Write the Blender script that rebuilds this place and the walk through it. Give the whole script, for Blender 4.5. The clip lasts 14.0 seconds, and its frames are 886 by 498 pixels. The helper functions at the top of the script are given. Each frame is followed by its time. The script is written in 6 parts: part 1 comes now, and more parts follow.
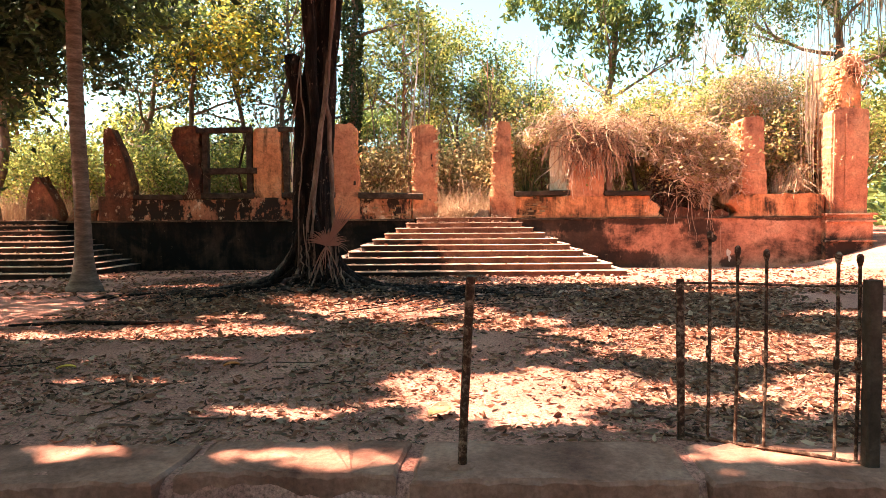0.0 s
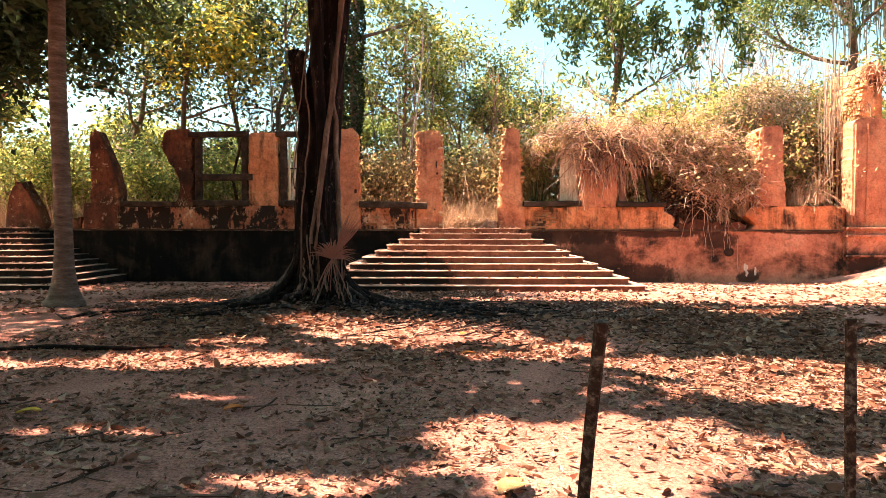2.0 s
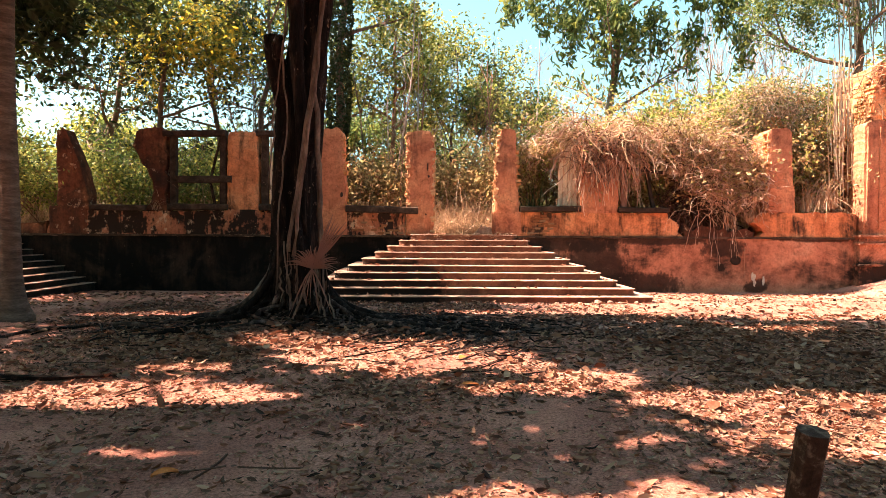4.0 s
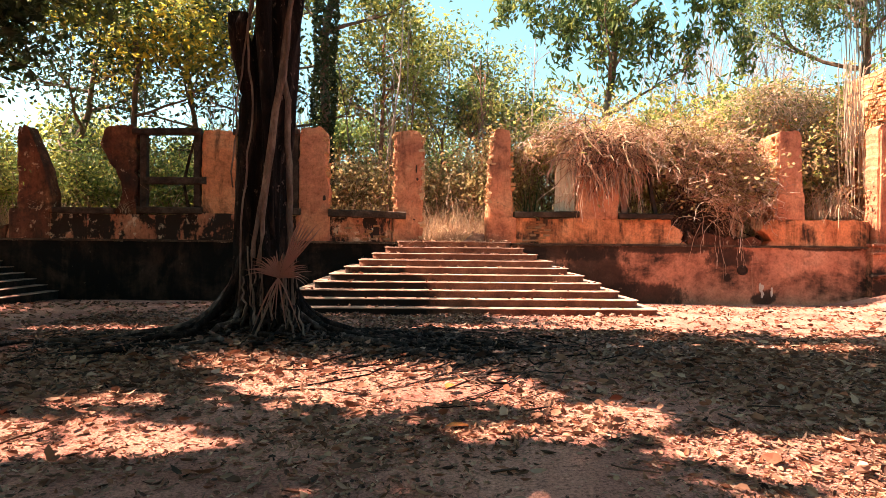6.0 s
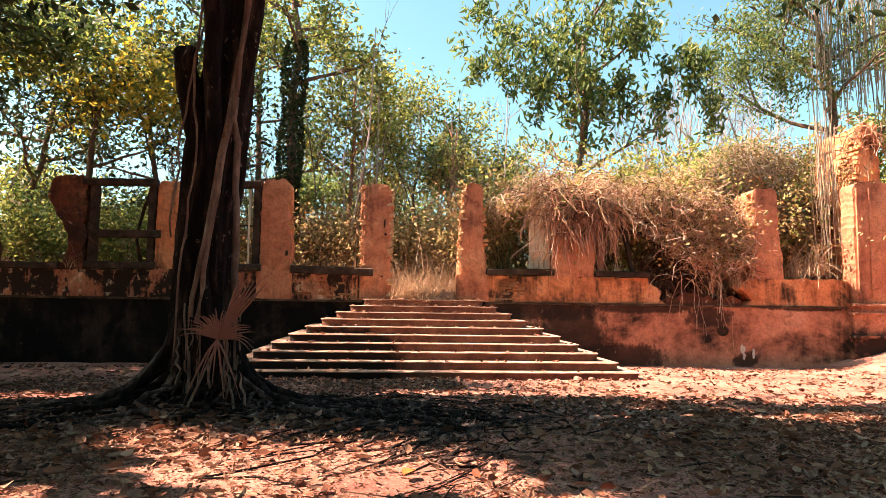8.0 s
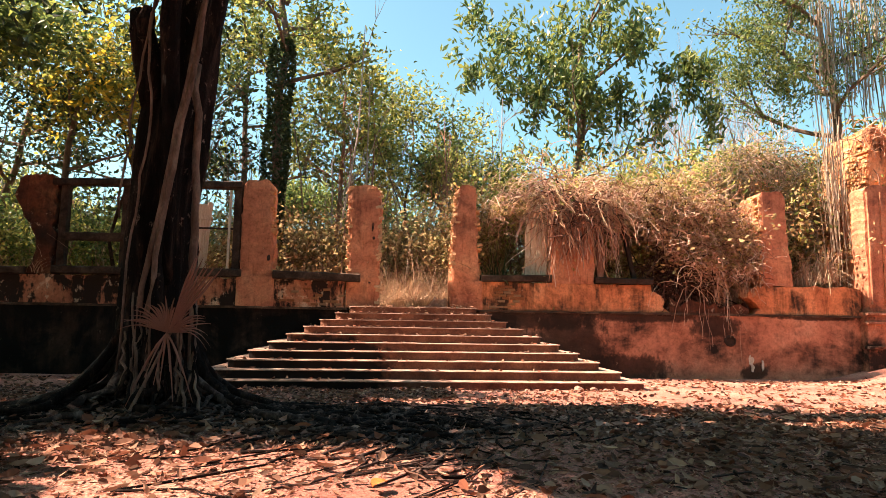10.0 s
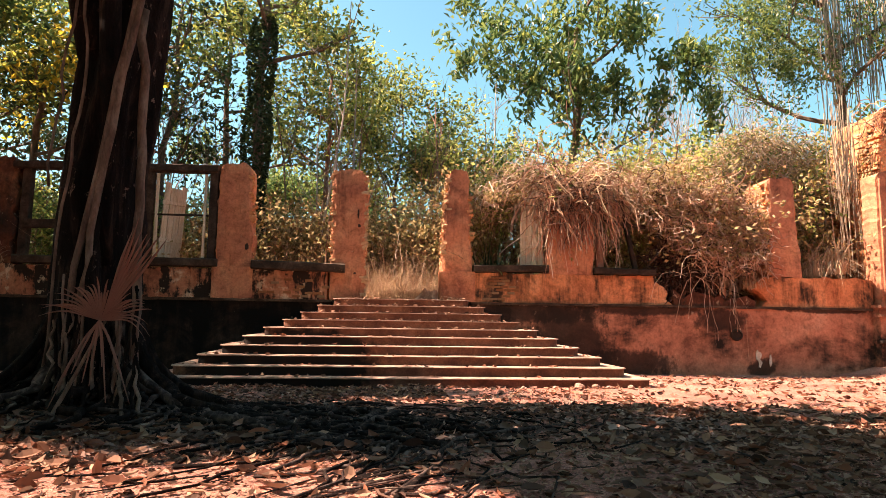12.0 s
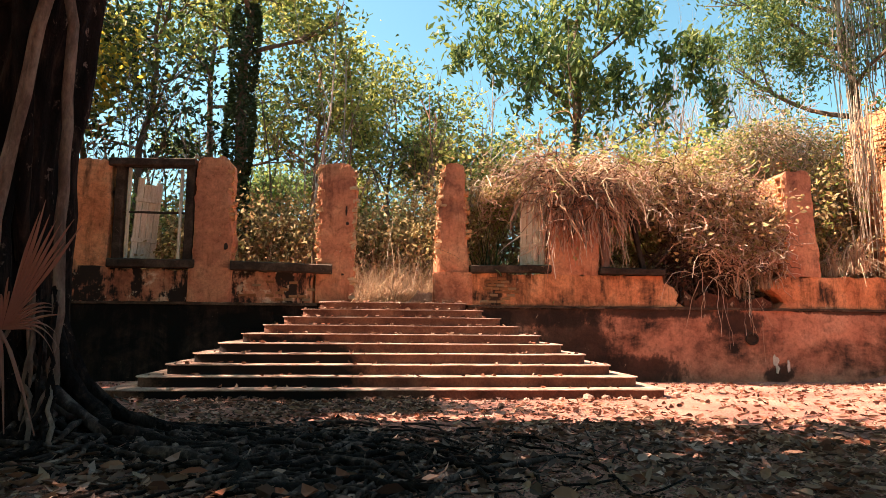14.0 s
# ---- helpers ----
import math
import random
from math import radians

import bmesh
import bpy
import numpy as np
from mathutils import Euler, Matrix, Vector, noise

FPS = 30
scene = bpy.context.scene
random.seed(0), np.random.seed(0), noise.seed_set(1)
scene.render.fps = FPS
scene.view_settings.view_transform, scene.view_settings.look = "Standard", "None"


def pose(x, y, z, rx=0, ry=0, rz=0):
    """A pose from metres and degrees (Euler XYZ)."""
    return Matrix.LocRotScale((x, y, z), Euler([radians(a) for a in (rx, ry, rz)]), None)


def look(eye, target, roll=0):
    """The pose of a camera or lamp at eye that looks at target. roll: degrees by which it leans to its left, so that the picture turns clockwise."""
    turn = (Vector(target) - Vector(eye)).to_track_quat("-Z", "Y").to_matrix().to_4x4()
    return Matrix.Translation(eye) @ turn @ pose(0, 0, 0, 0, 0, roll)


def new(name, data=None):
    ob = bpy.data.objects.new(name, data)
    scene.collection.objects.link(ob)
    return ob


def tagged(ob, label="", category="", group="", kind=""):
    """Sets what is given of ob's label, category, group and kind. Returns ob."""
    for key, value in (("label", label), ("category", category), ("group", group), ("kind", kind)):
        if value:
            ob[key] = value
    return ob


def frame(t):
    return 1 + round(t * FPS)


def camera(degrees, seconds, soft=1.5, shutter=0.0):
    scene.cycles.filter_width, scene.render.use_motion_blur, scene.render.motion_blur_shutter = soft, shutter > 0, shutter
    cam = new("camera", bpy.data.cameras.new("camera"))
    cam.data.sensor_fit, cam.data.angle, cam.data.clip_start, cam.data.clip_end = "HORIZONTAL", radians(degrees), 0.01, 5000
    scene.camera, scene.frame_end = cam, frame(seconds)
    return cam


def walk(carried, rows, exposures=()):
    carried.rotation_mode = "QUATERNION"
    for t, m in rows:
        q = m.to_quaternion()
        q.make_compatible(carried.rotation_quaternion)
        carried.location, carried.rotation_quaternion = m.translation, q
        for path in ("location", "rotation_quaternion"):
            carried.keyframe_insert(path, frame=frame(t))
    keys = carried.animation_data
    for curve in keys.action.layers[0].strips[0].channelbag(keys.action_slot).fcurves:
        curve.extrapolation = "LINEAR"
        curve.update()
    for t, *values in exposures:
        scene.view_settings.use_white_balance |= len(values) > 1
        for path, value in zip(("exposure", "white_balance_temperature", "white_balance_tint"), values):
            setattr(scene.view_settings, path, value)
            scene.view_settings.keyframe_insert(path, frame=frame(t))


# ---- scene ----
cam = camera(69.0, 14.0, 0.5)
PATH = [
    (0, (0.146, 0.079, 1.602), (0.12, 2.076, 1.505), -0.4),
    (0.5, (0.042, 0.389, 1.633), (0.021, 2.387, 1.544), -0.3),
    (1, (-0.104, 0.68, 1.652), (-0.12, 2.679, 1.57), -0.1),
    (1.5, (-0.271, 0.985, 1.65), (-0.278, 2.984, 1.577), 0.0),
    (2, (-0.385, 1.278, 1.635), (-0.382, 3.277, 1.568), 0.1),
    (2.5, (-0.457, 1.63, 1.621), (-0.447, 3.629, 1.556), 0.1),
    (3, (-0.51, 1.966, 1.659), (-0.489, 3.965, 1.598), 0.2),
    (5.5, (-0.383, 3.709, 1.583), (-0.329, 5.708, 1.556), 0.5),
    (6, (-0.36, 4.042, 1.584), (-0.298, 6.041, 1.562), 0.6),
    (6.5, (-0.31, 4.354, 1.592), (-0.234, 6.353, 1.585), 0.5),
    (7, (-0.274, 4.556, 1.626), (-0.171, 6.553, 1.665), 0.8),
    (7.5, (-0.233, 4.793, 1.573), (-0.103, 6.786, 1.675), 0.8),
    (8, (-0.191, 5.042, 1.551), (-0.05, 7.031, 1.714), 0.8),
    (10.5, (0.054, 6.42, 1.111), (0.213, 8.4, 1.338), 0.9),
    (11, (0.094, 6.698, 1.088), (0.26, 8.679, 1.308), 0.9),
    (11.5, (0.125, 6.985, 1.088), (0.297, 8.965, 1.309), 0.7),
    (12, (0.158, 7.284, 1.076), (0.336, 9.264, 1.294), 0.8),
    (12.5, (0.215, 7.6, 1.066), (0.401, 9.579, 1.286), 0.8),
    (13, (0.267, 7.907, 1.076), (0.455, 9.885, 1.3), 0.6),
    (13.5, (0.303, 8.212, 1.06), (0.492, 10.19, 1.288), 0.6),
    (14, (0.334, 8.503, 1.098), (0.521, 10.481, 1.327), 0.5),
]
EXPOSURES = [(0, 3.08, 8000, 22), (3, 2.74, 8000, 22), (6.5, 2.54, 7900, 22), (11, 2.20, 7750, 20), (14, 2.22, 7500, 17)]
walk(cam, [(t, look(eye, target, roll)) for t, eye, target, roll in PATH], EXPOSURES)

# ---- light: sun from the side, grazing the facade ----
SUN = Vector((-0.62, 0.06, 0.78)).normalized()
sun = new("sun", bpy.data.lights.new("sun", "SUN"))
sun.data.energy, sun.data.angle, sun.data.color = 5.0, radians(0.55), (1.0, 0.84, 0.73)
sun.rotation_mode = "QUATERNION"
sun.rotation_quaternion = SUN.to_track_quat("Z", "Y")
sun.location = SUN * 60
world = bpy.data.worlds.new("sky")
scene.world = world
world.use_nodes = True
wn = world.node_tree.nodes
sky = wn.new("ShaderNodeTexSky")
sky.sky_type, sky.sun_disc = "NISHITA", False
sky.sun_elevation, sky.sun_rotation = math.asin(SUN.z), math.atan2(SUN.x, SUN.y) % (2 * math.pi)
sky.dust_density, sky.ozone_density, sky.air_density = 2.2, 1.0, 1.0
wn["Background"].inputs["Strength"].default_value = 0.072
tint = wn.new("ShaderNodeMix")
tint.data_type, tint.blend_type = "RGBA", "MULTIPLY"
tint.inputs[0].default_value = 1.0
tint.inputs[7].default_value = (0.57, 1.0, 0.95, 1)
world.node_tree.links.new(sky.outputs["Color"], tint.inputs[6])
world.node_tree.links.new(tint.outputs[2], wn["Background"].inputs["Color"])

RNG = np.random.default_rng(7)


# ---- materials ----
def material(name, rough=0.9, metal=0.0):
    m = bpy.data.materials.new(name)
    m.use_nodes = True
    b = m.node_tree.nodes["Principled BSDF"]
    b.inputs["Roughness"].default_value, b.inputs["Metallic"].default_value = rough, metal
    b.inputs["Specular IOR Level"].default_value = 0.08
    return m, m.node_tree.nodes, m.node_tree.links, b


def coords(n, l, scale=(1, 1, 1)):
    c, mp = n.new("ShaderNodeTexCoord"), n.new("ShaderNodeMapping")
    mp.inputs["Scale"].default_value = scale
    l.new(c.outputs["Object"], mp.inputs["Vector"])
    return mp.outputs["Vector"]


def noise_tex(n, l, vec, scale, detail=6, rough=0.6, distort=0.0):
    t = n.new("ShaderNodeTexNoise")
    t.inputs["Scale"].default_value, t.inputs["Detail"].default_value = scale, detail
    t.inputs["Roughness"].default_value, t.inputs["Distortion"].default_value = rough, distort
    l.new(vec, t.inputs["Vector"])
    return t.outputs["Fac"]


def ramp(n, l, fac, stops):
    r = n.new("ShaderNodeValToRGB")
    while len(r.color_ramp.elements) < len(stops):
        r.color_ramp.elements.new(0.5)
    for e, (p, c) in zip(r.color_ramp.elements, stops):
        e.position, e.color = p, ((*c, 1) if isinstance(c, tuple) else (c, c, c, 1))
    l.new(fac, r.inputs["Fac"])
    return r.outputs["Color"]


def mix(n, l, fac, a, b, mode="MIX"):
    m = n.new("ShaderNodeMix")
    m.data_type, m.blend_type = "RGBA", mode
    for s, v in ((m.inputs[0], fac), (m.inputs[6], a), (m.inputs[7], b)):
        if isinstance(v, (int, float)):
            s.default_value = v
        elif isinstance(v, tuple):
            s.default_value = (*v, 1)
        else:
            l.new(v, s)
    return m.outputs[2]


def bump(n, l, b, height, strength=0.5, dist=0.02):
    k = n.new("ShaderNodeBump")
    k.inputs["Strength"].default_value, k.inputs["Distance"].default_value = strength, dist
    l.new(height, k.inputs["Height"])
    l.new(k.outputs["Normal"], b.inputs["Normal"])


def plaster(name, stops, mould, mould_range, pale=0.12, streak=0.5, blot_scale=(1, 1, 1), chip=0.66, distort=0.6, blots=()):
    """Weathered lime plaster: patchy ochre and terracotta, dark mould in streaks and blotches, pale chipped spots."""
    m, n, l, b = material(name, 0.93)
    v = coords(n, l)
    vs = coords(n, l, (3.2, 3.2, 0.45))
    base = ramp(n, l, noise_tex(n, l, v, 0.9, 8, 0.62, 0.4), stops)
    fine = ramp(n, l, noise_tex(n, l, v, 14, 6, 0.7), [(0.28, 0.5), (0.5, 0.95), (0.72, 1.2)])
    base = mix(n, l, 0.8, base, fine, "MULTIPLY")
    base = mix(n, l, 0.75, base, ramp(n, l, noise_tex(n, l, v, 3.6, 9, 0.72, 0.8), [(0.32, 0.42), (0.46, 0.92), (0.7, 1.16)]), "MULTIPLY")
    thin = ramp(n, l, noise_tex(n, l, coords(n, l, (6.5, 6.5, 0.7)), 1.3, 8, 0.7), [(0.56, 1.0), (0.68, 0.35)])
    base = mix(n, l, streak, base, thin, "MULTIPLY")
    blot = noise_tex(n, l, coords(n, l, blot_scale), 0.75, 9, 0.68, distort)
    strk = noise_tex(n, l, vs, 1.1, 7, 0.65)
    add = n.new("ShaderNodeMath")
    add.operation = "MULTIPLY_ADD"
    l.new(strk, add.inputs[0])
    add.inputs[1].default_value = streak
    l.new(blot, add.inputs[2])
    lo, hi = mould_range
    mf = ramp(n, l, add.outputs[0], [(lo, 0.0), (hi, 1.0)])
    base = mix(n, l, mf, base, mould)
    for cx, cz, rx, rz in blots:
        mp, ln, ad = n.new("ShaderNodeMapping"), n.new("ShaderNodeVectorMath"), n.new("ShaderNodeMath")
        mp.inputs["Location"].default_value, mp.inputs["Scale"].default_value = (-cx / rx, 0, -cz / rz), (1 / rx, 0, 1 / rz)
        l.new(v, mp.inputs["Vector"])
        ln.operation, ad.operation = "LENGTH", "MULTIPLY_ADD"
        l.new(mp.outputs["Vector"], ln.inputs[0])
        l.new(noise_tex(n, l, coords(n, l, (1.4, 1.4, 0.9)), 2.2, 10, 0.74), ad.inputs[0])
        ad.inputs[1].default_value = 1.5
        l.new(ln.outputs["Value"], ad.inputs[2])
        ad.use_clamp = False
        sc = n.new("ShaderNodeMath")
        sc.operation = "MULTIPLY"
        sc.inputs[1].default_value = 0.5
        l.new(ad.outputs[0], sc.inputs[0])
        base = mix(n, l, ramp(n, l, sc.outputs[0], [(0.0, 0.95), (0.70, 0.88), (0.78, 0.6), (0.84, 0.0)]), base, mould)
    chips = ramp(n, l, noise_tex(n, l, v, 3.4, 9, 0.7, 0.3), [(chip, 0.0), (chip + 0.03, 1.0)])
    pf = n.new("ShaderNodeMath")
    pf.operation = "MULTIPLY"
    l.new(chips, pf.inputs[0])
    pf.inputs[1].default_value = pale * 4
    base = mix(n, l, pf.outputs[0], base, (0.62, 0.46, 0.32))
    l.new(base, b.inputs["Base Color"])
    bump(n, l, b, noise_tex(n, l, v, 9, 10, 0.72), 0.75, 0.04)
    return m


TERRA = [(0.3, (0.34, 0.12, 0.075)), (0.5, (0.54, 0.21, 0.118)), (0.7, (0.64, 0.31, 0.175))]
# terracotta darkened: the west pillars' deep shade is put into this colour
DARKT = [(0.3, (0.07, 0.028, 0.02)), (0.5, (0.15, 0.055, 0.032)), (0.7, (0.34, 0.15, 0.075))]
OCHRE = [(0.3, (0.46, 0.155, 0.075)), (0.5, (0.68, 0.265, 0.125)), (0.72, (0.76, 0.40, 0.22))]
M_PILLAR = plaster("terracotta_plaster", TERRA, (0.10, 0.045, 0.033), (0.78, 1.02))
M_OCHRE = plaster("ochre_plaster", OCHRE, (0.05, 0.03, 0.02), (0.78, 0.94), 0.2, 0.6)
# mould blotches over the shade-darkened terracotta
M_DARKP = plaster("mouldy_shade_dark_terracotta", DARKT, (0.03, 0.02, 0.016), (0.70, 0.92), 0.1, 0.5, (1, 1, 1), 0.6)
M_PEEL = plaster("peeling_pale_plaster", [(0.3, (0.20, 0.07, 0.045)), (0.47, (0.44, 0.17, 0.095)), (0.56, (0.52, 0.24, 0.14)), (0.6, (0.68, 0.47, 0.33))], (0.03, 0.02, 0.016), (0.76, 0.82), 0.16, 0.6, (1.6, 1, 1.3), 0.6, 0.3)
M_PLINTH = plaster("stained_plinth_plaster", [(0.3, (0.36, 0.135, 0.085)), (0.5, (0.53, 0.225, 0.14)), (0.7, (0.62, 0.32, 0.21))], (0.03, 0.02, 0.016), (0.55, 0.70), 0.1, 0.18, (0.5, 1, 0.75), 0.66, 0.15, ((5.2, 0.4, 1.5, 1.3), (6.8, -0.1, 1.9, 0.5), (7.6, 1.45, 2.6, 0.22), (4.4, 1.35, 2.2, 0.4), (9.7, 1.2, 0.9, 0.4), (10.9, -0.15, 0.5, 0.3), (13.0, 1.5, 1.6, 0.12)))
M_BLACK = plaster("black_mould_plaster", [(0.3, (0.035, 0.02, 0.015)), (0.6, (0.06, 0.034, 0.025)), (0.75, (0.16, 0.095, 0.07))], (0.008, 0.007, 0.006), (0.52, 0.80), 0.03)


def brick_mat(name="weathered_brick", dark=1.0):
    m, n, l, b = material(name, 0.95)
    o = n.new("ShaderNodeObjectInfo")
    col = ramp(n, l, o.outputs["Random"], [(0.0, (0.50, 0.20, 0.09)), (0.5, (0.62, 0.30, 0.14)), (1.0, (0.55, 0.36, 0.22))])
    v = coords(n, l)
    col = mix(n, l, 0.8, col, ramp(n, l, noise_tex(n, l, v, 18, 6, 0.7), [(0.3, 0.6 * dark), (0.7, 1.15 * dark)]), "MULTIPLY")
    l.new(col, b.inputs["Base Color"])
    bump(n, l, b, noise_tex(n, l, v, 30, 6, 0.7), 0.6, 0.01)
    return m


M_BRICK = brick_mat()
M_BRICKD = brick_mat("mould_dark_brick", 0.35)


def blotchy(name, a, c, d, scale, rough=0.9, bump_s=0.5, bump_d=0.02, bump_scale=None, stretch=(1, 1, 1), fine=25, metal=0.0):
    m, n, l, b = material(name, rough, metal)
    v = coords(n, l, stretch)
    col = ramp(n, l, noise_tex(n, l, v, scale, 8, 0.65, 0.3), [(0.3, a), (0.5, c), (0.7, d)])
    col = mix(n, l, 0.75, col, ramp(n, l, noise_tex(n, l, v, fine, 5, 0.7), [(0.3, 0.55), (0.7, 1.2)]), "MULTIPLY")
    l.new(col, b.inputs["Base Color"])
    bump(n, l, b, noise_tex(n, l, v, bump_scale or fine, 8, 0.7), bump_s, bump_d)
    return m


M_TREAD = blotchy("worn_pale_stone", (0.17, 0.095, 0.07), (0.34, 0.205, 0.155), (0.54, 0.37, 0.29), 2.2, 0.85)


def riser_mat():
    m, n, l, b = material("patchy_stone_riser", 0.9)
    v = coords(n, l)
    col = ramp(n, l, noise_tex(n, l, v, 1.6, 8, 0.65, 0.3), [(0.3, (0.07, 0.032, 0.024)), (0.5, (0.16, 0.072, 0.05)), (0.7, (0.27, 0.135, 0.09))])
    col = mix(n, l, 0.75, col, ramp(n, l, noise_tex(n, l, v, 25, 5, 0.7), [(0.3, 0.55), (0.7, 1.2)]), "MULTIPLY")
    # a near-black patch with noisy edges over the lower steps
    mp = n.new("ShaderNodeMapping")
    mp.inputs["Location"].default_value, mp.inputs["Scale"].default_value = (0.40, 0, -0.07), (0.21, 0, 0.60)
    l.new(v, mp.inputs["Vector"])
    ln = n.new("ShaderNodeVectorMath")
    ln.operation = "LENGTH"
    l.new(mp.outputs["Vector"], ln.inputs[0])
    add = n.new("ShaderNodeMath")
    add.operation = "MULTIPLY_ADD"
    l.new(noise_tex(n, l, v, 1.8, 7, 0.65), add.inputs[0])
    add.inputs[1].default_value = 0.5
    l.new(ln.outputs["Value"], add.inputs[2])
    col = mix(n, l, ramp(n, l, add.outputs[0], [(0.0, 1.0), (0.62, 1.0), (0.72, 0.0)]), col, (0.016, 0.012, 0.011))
    l.new(col, b.inputs["Base Color"])
    bump(n, l, b, noise_tex(n, l, v, 25, 8, 0.7), 0.5, 0.02)
    return m


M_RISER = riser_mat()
# near-black risers: the shade over the side stairs is put into their colour
M_RISER_SHADE = blotchy("shade_black_riser", (0.010, 0.008, 0.007), (0.022, 0.016, 0.013), (0.06, 0.036, 0.027), 1.6, 0.95)
M_KERB = blotchy("kerb_stone", (0.11, 0.045, 0.033), (0.25, 0.112, 0.08), (0.38, 0.195, 0.145), 1.8, 0.88, 0.6, 0.02, 12)
M_TIMBER = blotchy("charred_old_timber", (0.022, 0.016, 0.013), (0.05, 0.034, 0.026), (0.11, 0.075, 0.055), 3, 0.9, 0.6, 0.02, 12, (1, 1, 1))
M_SHUTTER = blotchy("faded_painted_timber", (0.50, 0.40, 0.29), (0.66, 0.55, 0.42), (0.74, 0.66, 0.53), 3, 0.85, 0.4, 0.01, 16, (6, 6, 0.8))


def bark_mat():
    m, n, l, b = material("dark_fig_bark", 0.92)
    v, vs = coords(n, l), coords(n, l, (3, 3, 0.55))
    col = ramp(n, l, noise_tex(n, l, vs, 2.4, 9, 0.68, 0.4), [(0.34, (0.004, 0.003, 0.0025)), (0.52, (0.013, 0.008, 0.007)), (0.64, (0.042, 0.025, 0.02)), (0.74, (0.09, 0.055, 0.045))])
    flake = ramp(n, l, noise_tex(n, l, coords(n, l, (1, 1, 0.6)), 11, 9, 0.72, 0.5), [(0.60, 0.0), (0.65, 0.75)])
    zone = ramp(n, l, noise_tex(n, l, v, 1.1, 4, 0.6), [(0.42, 0.0), (0.6, 1.0)])
    col = mix(n, l, mix(n, l, 1.0, flake, zone, "MULTIPLY"), col, (0.30, 0.20, 0.165))
    l.new(col, b.inputs["Base Color"])
    bump(n, l, b, mix(n, l, 0.5, noise_tex(n, l, vs, 5, 9, 0.7), noise_tex(n, l, v, 22, 8, 0.7)), 1.0, 0.06)
    return m


M_BARK = bark_mat()
M_ROOT = blotchy("pale_root_bark", (0.075, 0.045, 0.036), (0.16, 0.10, 0.078), (0.30, 0.20, 0.155), 3.5, 0.9, 0.6, 0.02, 16, (2, 2, 0.7), 20)
M_ROOTD = blotchy("grey_brown_root_bark", (0.014, 0.009, 0.008), (0.045, 0.028, 0.024), (0.22, 0.15, 0.125), 4, 0.9, 0.7, 0.02, 14, (2, 2, 0.8), 20)
M_PALM = blotchy("grey_palm_bark", (0.06, 0.042, 0.034), (0.14, 0.095, 0.075), (0.25, 0.18, 0.145), 2.5, 0.9, 0.7, 0.02, 9, (1, 1, 4), 20)
M_LIMB = blotchy("grey_brown_bark", (0.07, 0.05, 0.038), (0.15, 0.105, 0.08), (0.26, 0.19, 0.145), 2.5, 0.9, 0.7, 0.03, 8, (2, 2, 0.6))
M_GREYBARK = blotchy("bleached_grey_bark", (0.26, 0.20, 0.16), (0.40, 0.32, 0.27), (0.52, 0.44, 0.38), 2.5, 0.9, 0.5, 0.02, 8, (2, 2, 0.6))
M_PINKBARK = blotchy("reddish_bark", (0.16, 0.075, 0.05), (0.26, 0.13, 0.09), (0.36, 0.2, 0.14), 2.5, 0.9, 0.6, 0.02, 8, (2, 2, 0.6))
M_RUST = blotchy("rusted_iron", (0.02, 0.011, 0.008), (0.06, 0.03, 0.02), (0.34, 0.23, 0.17), 22, 0.75, 0.6, 0.006, 50, (1, 1, 1), 60, 0.25)
M_WHITE = blotchy("flaked_white_paint", (0.55, 0.47, 0.38), (0.68, 0.6, 0.5), (0.72, 0.66, 0.58), 4, 0.9)
M_PIPE = blotchy("dark_pipe_and_hole_shade", (0.02, 0.014, 0.012), (0.04, 0.028, 0.022), (0.07, 0.045, 0.035), 4, 0.9)


def leafy(name, colours, translucent=0.45, rough=0.6):
    m, n, l, b = material(name, rough)
    b.inputs["Specular IOR Level"].default_value = 0.35 if rough < 0.65 else 0.08
    g = n.new("ShaderNodeNewGeometry")
    col = ramp(n, l, g.outputs["Random Per Island"], [(i / max(1, len(colours) - 1), c) for i, c in enumerate(colours)])
    v = coords(n, l)
    col = mix(n, l, 0.6, col, ramp(n, l, noise_tex(n, l, v, 0.5, 3), [(0.3, 0.65), (0.7, 1.2)]), "MULTIPLY")
    l.new(col, b.inputs["Base Color"])
    if translucent:
        t, mx = n.new("ShaderNodeBsdfTranslucent"), n.new("ShaderNodeMixShader")
        l.new(col, t.inputs["Color"])
        mx.inputs[0].default_value = translucent
        l.new(b.outputs[0], mx.inputs[1])
        l.new(t.outputs[0], mx.inputs[2])
        l.new(mx.outputs[0], n["Material Output"].inputs["Surface"])
    return m


L_GREEN = leafy("green_leaves", [(0.03, 0.06, 0.022), (0.12, 0.185, 0.055), (0.29, 0.31, 0.08), (0.06, 0.105, 0.038), (0.17, 0.225, 0.07)], 0.55, 0.42)
L_DARK = leafy("dark_green_leaves", [(0.018, 0.035, 0.014), (0.035, 0.06, 0.02), (0.05, 0.08, 0.03)], 0.3)
L_YELLOW = leafy("yellow_leaves", [(0.46, 0.32, 0.04), (0.60, 0.44, 0.06), (0.14, 0.18, 0.05), (0.30, 0.31, 0.07), (0.07, 0.10, 0.03)], 0.55)
L_OLIVE = leafy("olive_yellow_leaves", [(0.09, 0.14, 0.04), (0.34, 0.36, 0.09), (0.52, 0.47, 0.14), (0.05, 0.08, 0.025), (0.24, 0.29, 0.07)], 0.55)
L_BRUSH = leafy("dry_brush_leaves", [(0.46, 0.29, 0.15), (0.62, 0.45, 0.25), (0.28, 0.25, 0.08), (0.34, 0.17, 0.09), (0.56, 0.44, 0.22), (0.13, 0.095, 0.045)], 0.45, 0.8)
